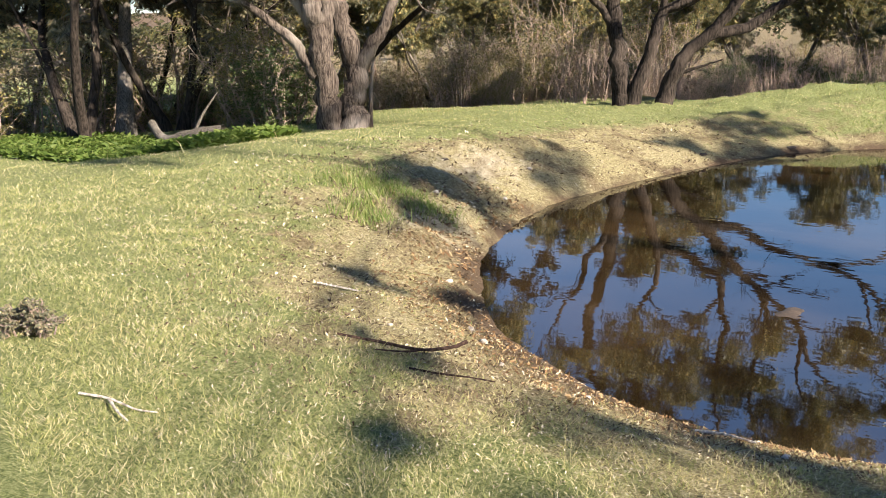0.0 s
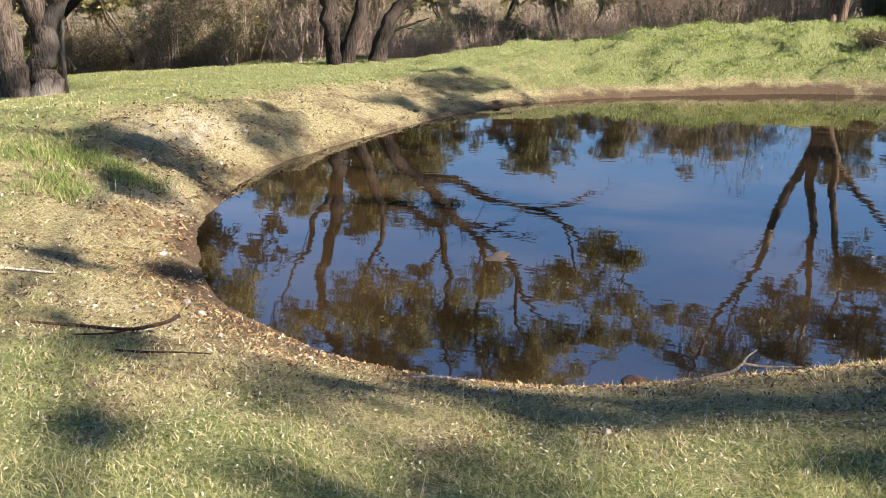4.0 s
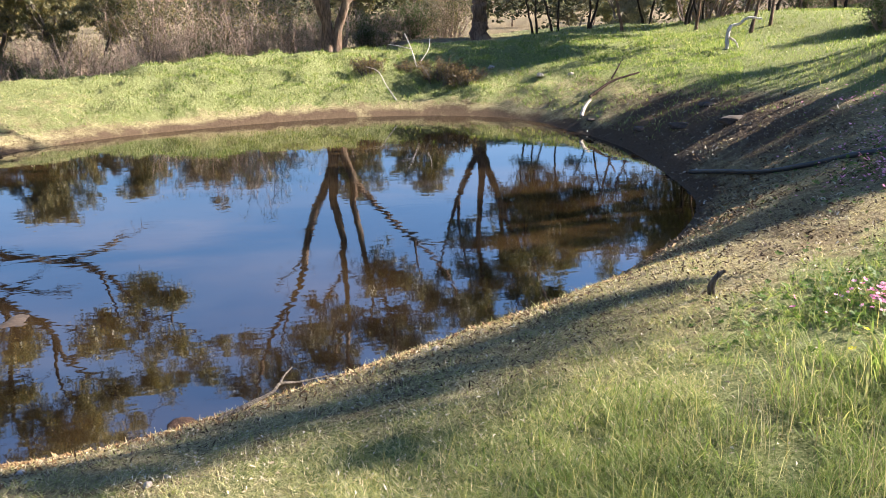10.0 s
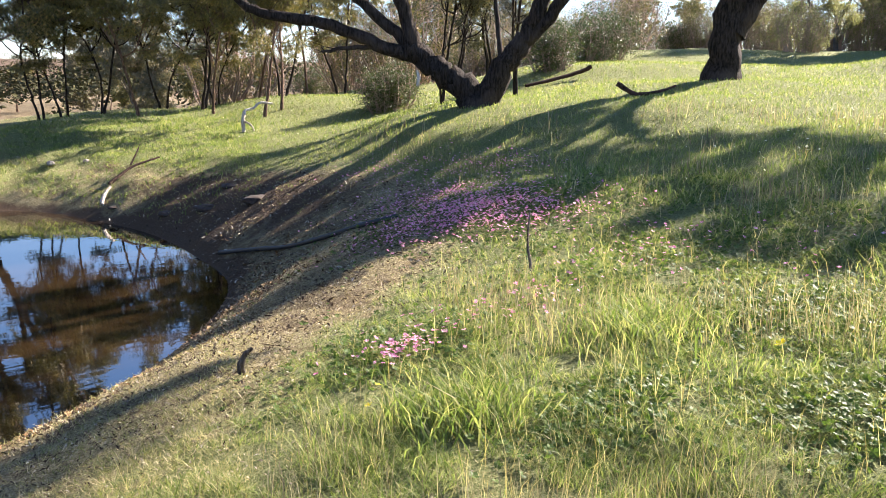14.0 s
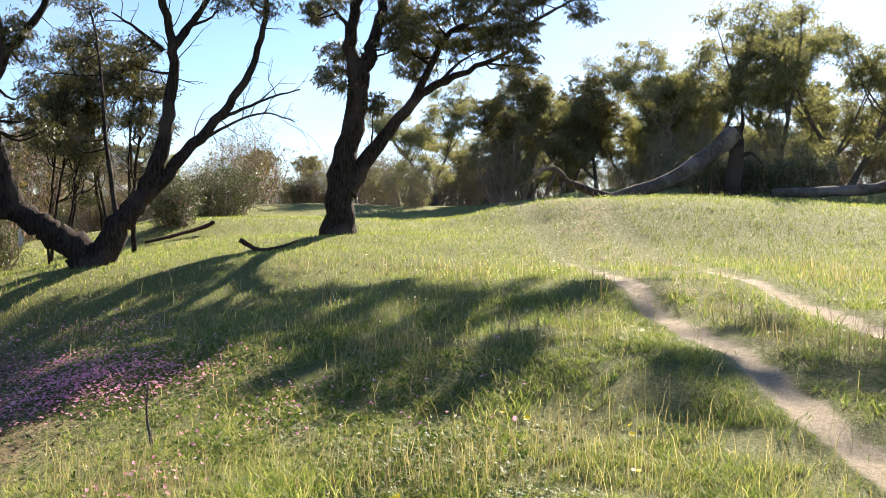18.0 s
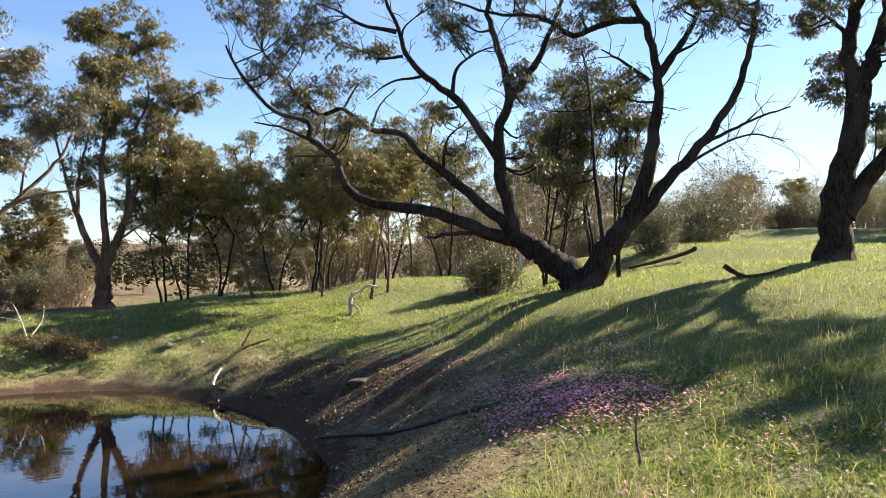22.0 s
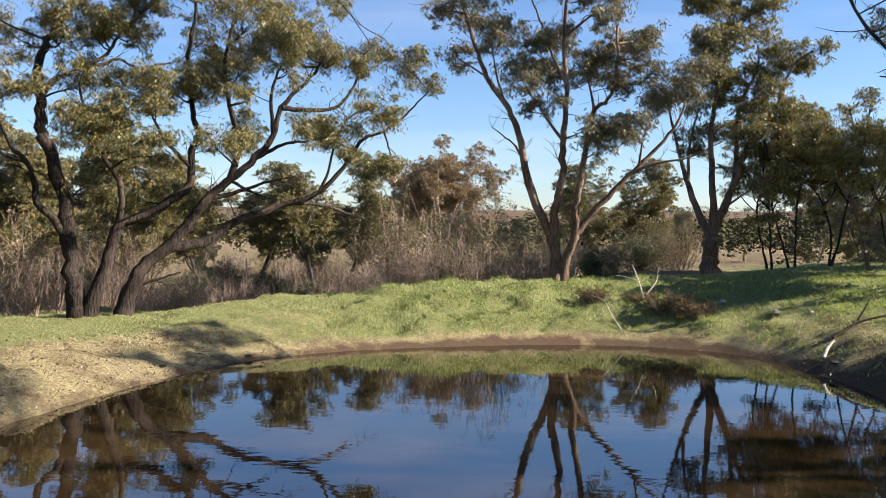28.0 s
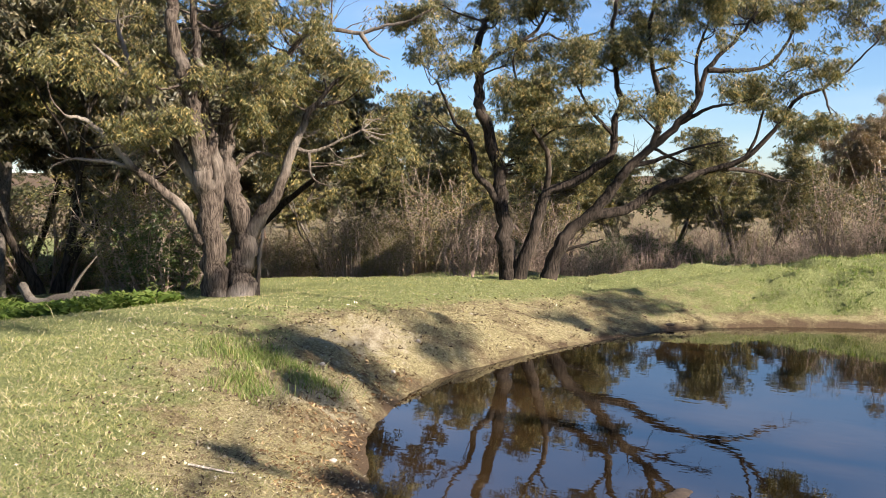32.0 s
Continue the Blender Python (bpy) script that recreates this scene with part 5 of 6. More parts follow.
# saplings on the meadow to the north-east
belt(["sapling", "sapling_b"], 11, 20, 40, 25, 31, 0.85, 1.15, 57, "slim young gum tree with golden leaves in the meadow", "saplings on the meadow", "tree", "gum_sapling")
belt(["far_gum", "hazed_gum", "far_gum_b"], 11, 22, 62, 48, 80, 0.6, 0.9, 58, "gum tree at the far side of the meadow", "far meadow trees", "tree", "gum_tree")
belt(["dark", "leafy"], 12, 28, 62, 32, 50, 0.9, 1.5, 59, "round green bush on the meadow", "bushes on the meadow", "shrub", "dense_shrub")
belt(["leafy", "dark", "golden", "leafy"], 26, 38, 76, 40, 56, 0.8, 1.3, 65, "olive bush at the far edge of the meadow", "bushes on the meadow", "shrub", "leafy_shrub")
# the wood to the east
belt(["hazed_gum", "hazed_gum_b", "gum_b", "hazed_gum"], 22, 69, 102, 38, 54, 0.5, 0.78, 60, "gum tree in the wood across the track", "wood across the track", "tree", "gum_tree")
belt(["leafy", "hazed_shrub", "hazed_shrub"], 24, 62, 102, 34, 48, 0.8, 1.2, 61, "shrub at the edge of the wood", "wood across the track", "shrub", "leafy_shrub")
# the leaning tree south of the track, known by the patches of shade that its leaf clumps throw on the bank: x, y, clump size
SHADE_SPOTS = [(-6.69, 8.18, 0.5), (-5.84, 7.32, 0.45), (-4.7, 5.08, 0.4), (-4.1, 5.75, 0.45), (-3.44, 3.59, 0.36), (-2.6, 2.65, 0.32),
               (-1.77, 3.45, 0.4), (-1.4, 2.4, 0.3), (-1.25, 3.75, 0.42), (-0.76, 3.55, 0.42), (-0.16, 3.75, 0.45), (0.42, 3.85, 0.5), (0.9, 3.7, 0.4), (2.0, 4.5, 0.42), (-1.6, 4.2, 0.4),
               (1.3, 4.3, 0.5), (-0.9, 2.6, 0.26), (0.3, 3.05, 0.22), (5.81, 0.45, 0.35), (6.09, 0.09, 0.4), (7.79, -0.17, 0.35)]
# slope patches to be shaded by a second, added tree out of view
SLOPE_SPOTS = [(10.0, 5.2, 0.62), (10.3, 4.4, 0.62), (8.9, 3.0, 0.69), (8.6, 2.0, 0.56), (8.0, 5.4, 0.62), (7.84, 4.33, 0.75), (7.4, 3.0, 0.75), (6.9, 1.9, 0.62),
               (6.7, 5.2, 0.62), (6.3, 3.9, 0.62), (6.3, 2.7, 0.62), (5.8, 1.7, 0.50), (9.3, 3.8, 0.56), (7.0, 3.6, 0.50), (8.2, 2.5, 0.50), (9.4, 1.3, 0.50)]


def shade_tree(x0, y0, hub, spots, reach, seed, label):
    z0 = float(height(x0, y0)[0])
    root = empty("gum_tree", x0, y0, z0 - 0.08)
    g = np.random.default_rng(seed)
    way = np.array([math.sin(_a), math.cos(_a), math.tan(_e)])
    hub = np.array(hub)
    t = Tubes()
    line = smooth_line([(0, 0, -0.2), (0.2, 0.3, 1.6), (-0.5, 0.9, 3.3), tuple(hub)], 16)
    t.add(line, np.linspace(0.16, 0.07, 16), 10, 0.25)
    t.build("trunk", BARK_DARK, root)
    twigs, tips, vs, fs, n = Tubes(), [], [], [], 0
    for k, (x, y, w) in enumerate(spots):
        p = np.array([x, y, float(height(x, y)[0])]) + way * reach(x) * (0.93 + 0.14 * g.random()) - np.array([x0, y0, z0])
        mid = hub * 0.5 + p * 0.5 + g.normal(size=3) * 0.35
        t = Tubes()
        line = smooth_line([tuple(hub - np.array([0, 0, 0.9 * g.random()])), tuple(mid), tuple(p)], 10)
        t.add(line, np.linspace(0.03, 0.007, 10), 6, 0.2)
        t.build("limb", BARK_DARK, root)
        for q in range(6):
            e = p + g.normal(size=3) * w * 0.5
            twigs.add([line[8], (line[8] + e) / 2 + g.normal(size=3) * 0.05, e], [0.008, 0.006, 0.004], 3)
        v, f = leaf_cloud(np.array([p]), int(np.clip(330 * (w / 0.4) ** 2, 140, 900)), w * 0.46, 0.13, 0.04, 0.9, 10 * seed + k)
        vs.append(v)
        fs.append(f + n)
        n += len(v)
    tagged(twigs.build("branchwork", BARK_DARK, root), kind="stuff")
    tagged(mesh_object("foliage", np.concatenate(vs), np.concatenate(fs), LEAF_DARK, root, False), kind="stuff")
    tagged(root, label, "tree", "trees by the pond")


shade_tree(*polar(112, 13.0), (-1.0, 1.4, 5.2), SHADE_SPOTS, lambda x: max((13.0 - x) * 0.67, 12.5), 19, "leaning gum tree south of the track shading the pond bank")
# unseen tree added for the slope's shade, its clumps set sunward of SLOPE_SPOTS
shade_tree(*polar(104, 23.0), (-0.8, 2.0, 7.6), SLOPE_SPOTS, lambda x: 14.5, 29, "tall gum tree south of the track shading the grassy slope")
# dense young trees behind the dark gum
for _b, _d, _z in ((-8.2, 29.0, 0.46), (-6.6, 30.5, 0.42), (-12.5, 31.0, 0.5), (-15.5, 30.0, 0.52), (-19.0, 29.0, 0.5), (9.8, 31.0, 0.42), (12.4, 32.0, 0.45)):
    stand("gum_b", *polar(_b, _d), 60 * _b, _z, "young olive-green gum tree in the thicket", "thicket behind the bank", "tree", "gum_tree")
# slim trees in the gap over the far bank
for _b, _d, _z in ((-2.4, 41, 0.82), (-0.4, 39, 0.88), (1.4, 41, 0.92)):
    stand("slim", *polar(_b, _d), 70 * _b, _z, "slim pale-stemmed gum tree rising above the thicket", "slim trees beyond the bank", "tree", "gum_tree")
for _b, _d, _z in ((87.2, 38.0, 1.08), (91.8, 36.0, 0.95), (95.0, 38.0, 1.1), (84.0, 41.0, 0.85), (78.5, 42.0, 0.85), (76.0, 40.0, 0.72), (72.5, 44.0, 0.55)):
    stand("hazed_gum", *polar(_b, _d), 70 * _b, _z, "tall thin-crowned gum tree in the wood across the track", "wood across the track", "tree", "gum_tree")
for _b, _d, _z in ((34.2, 22.4, 0.95), (35.3, 23.0, 0.9), (31.0, 24.5, 0.9)):
    stand("sapling", *polar(_b, _d), 33 * _b, _z, "slim young gum tree with golden leaves in the meadow", "saplings on the meadow", "tree", "gum_sapling")

# ---- grass ----
def scatter(n, b0, b1, r0, r1, seed, power=1.0):
    """Points round the camera's stand, thinning with distance."""
    g = np.random.default_rng(seed)
    b = np.radians(b0 + (b1 - b0) * g.random(n))
    r = r0 * (r1 / r0) ** (g.random(n) ** power)
    return r * np.sin(b), r * np.cos(b), r, g


def blades(x, y, z, g, tall, wide, lean, joints=True):
    """Upright bent blades of grass; returns vertices and faces."""
    n = len(x)
    a = g.random(n) * 6.283
    p = np.stack([x, y, z], -1)
    side = np.stack([np.cos(a), np.sin(a), np.zeros(n)], -1) * (wide * (0.6 + 0.8 * g.random(n)))[:, None] * 0.5
    b = g.random(n) * 6.283
    h = tall * (0.5 + 0.9 * g.random(n))
    tip = np.stack([np.cos(b), np.sin(b), np.zeros(n)], -1) * (h * lean * (0.3 + 1.2 * g.random(n)))[:, None]
    up = np.stack([np.zeros(n), np.zeros(n), h], -1)
    if not joints:
        v = np.stack([p - side, p + side, p + up * 0.92 + tip], 1)
        return v.reshape(-1, 3), [np.arange(n * 3).reshape(n, 3)]
    m = p + up * 0.6 + tip * 0.35
    v = np.stack([p - side, p + side, m - side * 0.75, m + side * 0.75, p + up * 0.95 + tip], 1)
    i = np.arange(n)[:, None] * 5
    return v.reshape(-1, 3), [i + np.array([[0, 1, 3, 2]]), i + np.array([[2, 3, 4]])]


def grass(name, n, b0, b1, r0, r1, tall, wide, lean, mat, keep, seed, label, joints=True, power=1.0, patchy=0.0):
    x, y, r, g = scatter(n, b0, b1, r0, r1, seed, power)
    s = shore_distance(x, y)
    w = sward(x, y, s)
    c = np.abs(np.abs(track_offset(x, y)) - 0.72)
    chance = keep(x, y, s, w, r) * (s > 0.25) * np.clip((c - 0.14) / 0.2, 0.02, 1)
    if patchy:
        chance = chance * np.clip(0.5 + patchy * waves(x, y, 1.1, seed) + 0.6 * patchy * waves(x, y, 0.4, seed + 1), 0, 1)
    ok = g.random(n) < chance
    x, y, r = x[ok], y[ok], r[ok]
    z = height(x, y) - 0.006
    size = np.ones(len(x)) * tall * (1 + 0.35 * waves(x, y, 1.4, seed + 2))
    v, f = blades(x, y, z, g, size, wide * np.maximum(r, 2.0), lean, joints)
    ob = mesh_object(name, v, f, mat, None, False)
    return tagged(ob, label, "grass", kind="stuff")


def rank(x, y, s):
    """1 where the grass is left to grow tall, east of the camera and above the bank."""
    b = np.degrees(np.arctan2(x, y))
    drift = np.exp(-((x - 6.4) / 1.1) ** 2 - ((y - 5.6) / 1.6) ** 2)
    return ease(b, -5, 30) * ease(s, 2.0, 3.4) * (1 - 0.75 * drift)


def turf(w, k=1.05, base=0.15):
    return np.clip(w[:, 0] * k + base - w[:, 1] * 0.7, 0, 1)


grass("short_grass", 620000, -66, 34, 1.6, 11, 0.032, 0.0010, 1.1, GRASS_SHORT, lambda x, y, s, w, r: turf(w),
      71, "short sunlit turf mixed with straw", False, 0.7, 0.5)
grass("meadow_grass", 320000, -70, 25, 9, 34, 0.034, 0.0008, 1.0, GRASS_SHORT, lambda x, y, s, w, r: turf(w, 1.0, 0.0) * (1 - 0.8 * ease(x, -3, 0) * ease(y, 13, 16)),
      72, "low meadow grass round the pond", False, 0.9, 0.4)
grass("slope_grass", 120000, 25, 104, 9, 34, 0.05, 0.0009, 0.9, GRASS_GREEN, lambda x, y, s, w, r: turf(w, 1.0, 0.0),
      79, "low green grass on the eastern slope", False, 0.9, 0.4)
grass("tall_grass", 420000, -8, 104, 1.3, 9.5, 0.05, 0.0011, 1.5, GRASS_GREEN, lambda x, y, s, w, r: rank(x, y, s) * np.clip(w[:, 0] * 1.2, 0, 1),
      73, "lush green grass above the bank", True, 0.75, 1.7)
grass("tall_meadow_grass", 120000, 20, 104, 8, 28, 0.065, 0.0008, 0.7, GRASS_GREEN, lambda x, y, s, w, r: rank(x, y, s) * w[:, 0],
      74, "green meadow grass on the slope", True, 0.9, 0.6)
grass("bank_grass", 190000, -34, 34, 14, 24, 0.065, 0.0008, 1.0, GRASS_GREEN, lambda x, y, s, w, r: w[:, 0] * ease(x, -4, 1),
      75, "green tussocks on the far bank", True, 1.0, 1.0)
grass("tuft_grass", 60000, 2, 104, 1.6, 12, 0.10, 0.0011, 0.9, GRASS_GREEN, lambda x, y, s, w, r: rank(x, y, s) * np.clip(2.5 * waves(x, y, 1.3, 111) + 1.5 * waves(x, y, 0.45, 112) - 0.35, 0, 1),
      110, "taller tufts of bright green grass above the bank", True, 0.85)
grass("dry_stalks", 15000, -60, 100, 1.5, 14, 0.19, 0.0006, 0.4, GRASS_DRY, lambda x, y, s, w, r: (0.12 + rank(x, y, s)) * w[:, 0],
      76, "dry straw-coloured grass stalks", True, 0.9, 0.9)
grass("straw", 240000, -64, 60, 2.0, 16, 0.022, 0.0011, 2.2, GRASS_DRY, lambda x, y, s, w, r: np.clip(0.8 - w[:, 0] * 0.5, 0, 1) * ease(s, 0.2, 0.6),
      77, "flattened straw on the bank", False, 0.8, 0.5)
grass("grey_stalks", 24000, 30, 104, 2.4, 15, 0.24, 0.0007, 0.3, GRASS_GREY,
      lambda x, y, s, w, r: rank(x, y, s) * np.clip(2.2 * waves(x, y, 2.6, 101) + 0.9 * waves(x, y, 0.9, 102) - 0.25, 0, 1),
      78, "clumps of dead grey-brown grass stalks on the slope", True, 0.9)

# ---- litter, flowers and weeds ----
def leaf_litter(name, n, b0, b1, r0, r1, size, mat, keep, seed, label):
    """Flat scraps lying on the ground."""
    x, y, r, g = scatter(n, b0, b1, r0, r1, seed, 0.8)
    s = shore_distance(x, y)
    ok = (g.random(n) < keep(x, y, s) * np.clip(0.55 + 0.7 * waves(x, y, 0.9, seed), 0, 1)) & (s > 0.03)
    x, y, r = x[ok], y[ok], r[ok]
    k = len(x)
    p = np.stack([x, y, height(x, y) + 0.006], -1)
    a = g.random(k) * 6.283
    d = np.stack([np.cos(a), np.sin(a), 0.5 * g.normal(size=k)], -1) * (size * (0.5 + g.random(k)) * np.clip(r / 5, 0.8, 2.2))[:, None]
    e = np.stack([-np.sin(a), np.cos(a), 0.4 * g.normal(size=k)], -1) * (size * 0.28 * (0.6 + g.random(k)) * np.clip(r / 5, 0.8, 2.2))[:, None]
    up = np.array([0, 0, 0.004])
    v = np.stack([p - d, p + e + up, p + d, p - e + up], 1).reshape(-1, 3)
    ob = mesh_object(name, v, np.arange(4 * k).reshape(k, 4), mat, None, False)
    return tagged(ob, label, "leaf litter", kind="stuff")


LITTER_DARK = leaf_material("litter_dark", [(0.0, (0.05, 0.033, 0.022)), (0.6, (0.12, 0.08, 0.05)), (1.0, (0.22, 0.16, 0.11))], 0.0, 0.8)
LITTER_PALE = leaf_material("litter_pale", [(0.0, (0.28, 0.22, 0.15)), (0.6, (0.48, 0.40, 0.30)), (1.0, (0.72, 0.65, 0.54))], 0.0, 0.8)
_bank = lambda x, y, s: (1 - ease(s, 1.4, 3.2)) * ease(s, -0.05, 0.2)
leaf_litter("dark_litter", 60000, -58, 52, 3.6, 17, 0.016, LITTER_DARK, _bank, 81, "dark fallen leaves and bark scraps along the water")
LITTER_BROWN = leaf_material("litter_brown", [(0.0, (0.11, 0.06, 0.03)), (0.6, (0.24, 0.145, 0.075)), (1.0, (0.42, 0.30, 0.17))], 0.0, 0.8)
leaf_litter("brown_litter", 50000, -50, 52, 3.8, 11, 0.02, LITTER_BROWN, lambda x, y, s: 1 - ease(s, 0.45, 1.1), 88, "rust-brown leaves and straw washed up along the water")
leaf_litter("pale_litter", 40000, -58, 52, 2.6, 17, 0.012, LITTER_PALE, lambda x, y, s: (1 - ease(s, 1.8, 4.2)) * (1 - 0.85 * ease(y, 13, 16)), 82, "pale straw scraps and grit on the bank")


def flowers(name, spots, mat, size, seed, label, tall=0.05):
    """Small five-petalled flowers round the given spots (x, y, spread, count)."""
    g = np.random.default_rng(seed)
    xs, ys = [], []
    for x, y, w, h, n in spots:
        xs.append(x + g.normal(size=n) * w)
        ys.append(y + g.normal(size=n) * h)
    x, y = np.concatenate(xs), np.concatenate(ys)
    ok = shore_distance(x, y) > 0.8
    x, y = x[ok], y[ok]
    n = len(x)
    c = np.stack([x, y, height(x, y) + tall * (0.5 + g.random(n))], -1)
    tilt = g.normal(size=(n, 3)) * 0.35 + np.array([0, 0, 1.0])
    tilt /= np.linalg.norm(tilt, axis=1)[:, None]
    u = np.cross(tilt, g.normal(size=(n, 3)))
    u /= np.linalg.norm(u, axis=1)[:, None]
    w = np.cross(tilt, u)
    rad = size * (0.6 + 0.8 * g.random(n))[:, None]
    vs = []
    for k in range(5):
        a = k * 1.2566
        d = u * math.cos(a) + w * math.sin(a)
        e = -u * math.sin(a) + w * math.cos(a)
        vs.append(np.stack([c, c + (d * 0.65 + e * 0.38 + tilt * 0.15) * rad, c + (d + tilt * 0.3) * rad, c + (d * 0.65 - e * 0.38 + tilt * 0.15) * rad], 1))
    v = np.stack(vs, 1).reshape(-1, 3)
    ob = mesh_object(name, v, np.arange(n * 20).reshape(-1, 4), mat, None, False)
    return tagged(ob, label, "flowers", kind="stuff")


flowers("pink_flowers", [(6.45, 5.7, 0.38, 0.55, 1500), (7.2, 6.9, 0.4, 0.7, 900), (5.9, 5.9, 0.35, 0.3, 380), (8.4, 8.9, 0.4, 0.7, 300), (8.9, 7.5, 0.35, 0.5, 240), (6.5, 4.9, 0.4, 0.35, 260),
        (3.05, 3.12, 0.10, 0.08, 90), (3.5, 3.2, 0.35, 0.2, 60), (5.75, 3.3, 0.5, 0.4, 120), (4.2, 3.3, 0.4, 0.2, 50), (5.8, 1.9, 0.4, 0.4, 40)], PETAL, 0.0135, 83, "drift of small pink flowers in the grass")
LEAF_CLOVER = leaf_material("leaf_clover", [(0.0, (0.05, 0.085, 0.02)), (0.6, (0.09, 0.14, 0.03)), (1.0, (0.14, 0.19, 0.05))], 0.3, 0.5)
flowers("clover", [(6.5, 5.5, 0.7, 0.9, 2600), (3.2, 3.2, 0.35, 0.25, 700), (4.6, 1.6, 0.4, 0.35, 900), (5.2, 3.2, 0.9, 0.6, 1200), (3.4, 0.9, 0.3, 0.2, 900), (2.9, 1.7, 0.25, 0.2, 600), (4.5, 1.9, 0.4, 0.3, 600), (6.0, 2.4, 0.5, 0.5, 500)], LEAF_CLOVER, 0.018, 84, "low clover-like leaves among the grass", 0.03)
PETAL_WHITE = leaf_material("petal_white", [(0.0, (0.75, 0.74, 0.66)), (1.0, (0.9, 0.88, 0.82))], 0.3, 0.6)
flowers("white_flowers", [(17, 3.0, 2.5, 1.6, 500), (22, 0.5, 2.0, 2.0, 400), (11.5, 3.4, 2.0, 1.2, 220), (13, 16, 2.5, 4.0, 300)], PETAL_WHITE, 0.012, 85, "scattered tiny white daisies in the meadow", 0.07)
flowers("yellow_flowers", [(2.46, 2.58, 0.04, 0.04, 2), (4.6, 0.5, 0.8, 0.5, 7)], PETAL_YELLOW, 0.022, 86, "a few yellow capeweed flowers", 0.12)


def weeds(name, n, x, y, w, h, mat, size, seed, label):
    g = np.random.default_rng(seed)
    px, py = x + w * (2 * g.random(n) - 1), y + h * (2 * g.random(n) - 1)
    p = np.stack([px, py, height(px, py) + 0.1 * g.random(n)], -1)
    v, f = leaf_cloud(p, 3, 0.05, size, size * 0.45, -0.3, seed)
    return tagged(mesh_object(name, v, f, mat, None, False), label, "weeds", kind="stuff")


WEED = leaf_material("weed_leaf", [(0.0, (0.07, 0.105, 0.022)), (0.6, (0.11, 0.155, 0.035)), (1.0, (0.17, 0.20, 0.06))], 0.45, 0.5)
weeds("bright_weeds", 9000, -14.5, 9.4, 4.2, 1.1, WEED, 0.13, 87, "bright green broad-leaved weeds along the meadow edge")


def far_woods(name, n, b0, b1, r0, r1, seed, mat, label):
    """Crowns of a wooded ridge far off."""
    g = np.random.default_rng(seed)
    b = np.radians(b0 + (b1 - b0) * g.random(n))
    r = r0 + (r1 - r0) * g.random(n) ** 0.8
    x, y = r * np.sin(b), r * np.cos(b)
    p = np.stack([x, y, height(x, y, False) + 2.2 + 1.5 * g.random(n)], -1)
    v, f = leaf_cloud(p, 70, 1.0, 0.42, 0.24, 0.3, seed)
    return tagged(mesh_object(name, v, f, mat, None, False), label, "woods", kind="stuff")


far_woods("ridge_woods", 1500, -80, 50, 120, 430, 88, LEAF_FAR, "wooded ridge on the horizon")
far_woods("valley_woods", 900, -75, 34, 62, 130, 89, LEAF_FAR, "olive scrub filling the valley")


# ---- loose things ----
def crooked(name, pts, r0, r1, mat, label, category, forks=(), on_ground=True, sides=7, part_name="stem"):
    """A stick or log through the given points, x and y in the world and z above the ground; forks are its side twigs."""
    x0, y0, z0 = pts[0]
    base = np.array([x0, y0, float(height(x0, y0)[0]) if on_ground else 0.0])
    root = empty(name, *base)

    def place(line):
        q = np.array(line, dtype=float)
        if on_ground:
            q[:, 2] += np.maximum(height(q[:, 0], q[:, 1]), -0.02)
        return smooth_line(q - base, max(6, 4 * len(q)))
    t = Tubes()
    line = place(pts)
    t.add(line, np.linspace(r0, r1, len(line)), sides, 0.3)
    t.build(part_name, mat, root)
    for f0, f1, fp in forks:
        t = Tubes()
        line = place(fp)
        t.add(line, np.linspace(f0, f1, len(line)), 5, 0.25)
        t.build("fork", mat, root)
    return tagged(root, label, category)


def stone(x, y, size, mat, label, seed, sink=0.3, flat=0.6, name="stone", level=None):
    g = np.random.default_rng(seed)
    bm = bmesh.new()
    bmesh.ops.create_icosphere(bm, subdivisions=3, radius=1.0)
    for v in bm.verts:
        n = noise.noise(v.co * 1.3 + Vector((seed, 0, 0))) * 0.35 + noise.noise(v.co * 3.1 + Vector((0, seed, 0))) * 0.12
        v.co *= 1 + n + noise.noise(v.co * 7.0 + Vector((0, 0, seed))) * 0.12
        v.co.z *= flat
    me = bpy.data.meshes.new(name)
    bm.to_mesh(me)
    bm.free()
    me.materials.append(mat)
    for p in me.polygons:
        p.use_smooth = True
    ob = new(name, me)
    z = float(height(x, y)[0]) if level is None else level
    ob.matrix_world = pose(x, y, z + size * flat * (1 - 2 * sink) * 0.5, 0, 0, seed * 37) @ Matrix.Diagonal((size, size * (0.6 + 0.3 * g.random()), size, 1))
    return tagged(ob, label, "stone", "stones on the bank")


for _i, (_x, _y, _s) in enumerate([(-2.84, 4.38, 0.035), (-3.23, 4.79, 0.045), (-3.5, 5.04, 0.04), (-2.2, 4.3, 0.03), (-0.35, 3.24, 0.03), (-0.28, 3.3, 0.022), (-1.0, 4.0, 0.035), (-0.9, 3.7, 0.03),
                                    (-4.4, 6.1, 0.05), (-5.9, 8.1, 0.06), (-5.6, 9.2, 0.05), (-5.9, 10.4, 0.06), (1.2, 4.6, 0.035), (-3.6, 4.2, 0.03), (7.0, 17.9, 0.12), (7.6, 17.6, 0.09), (6.2, 18.9, 0.1), (5.4, 18.9, 0.08)]):
    stone(_x, _y, _s * 0.75, STONE, "small pale stone lying on the pond bank", 3 + _i)
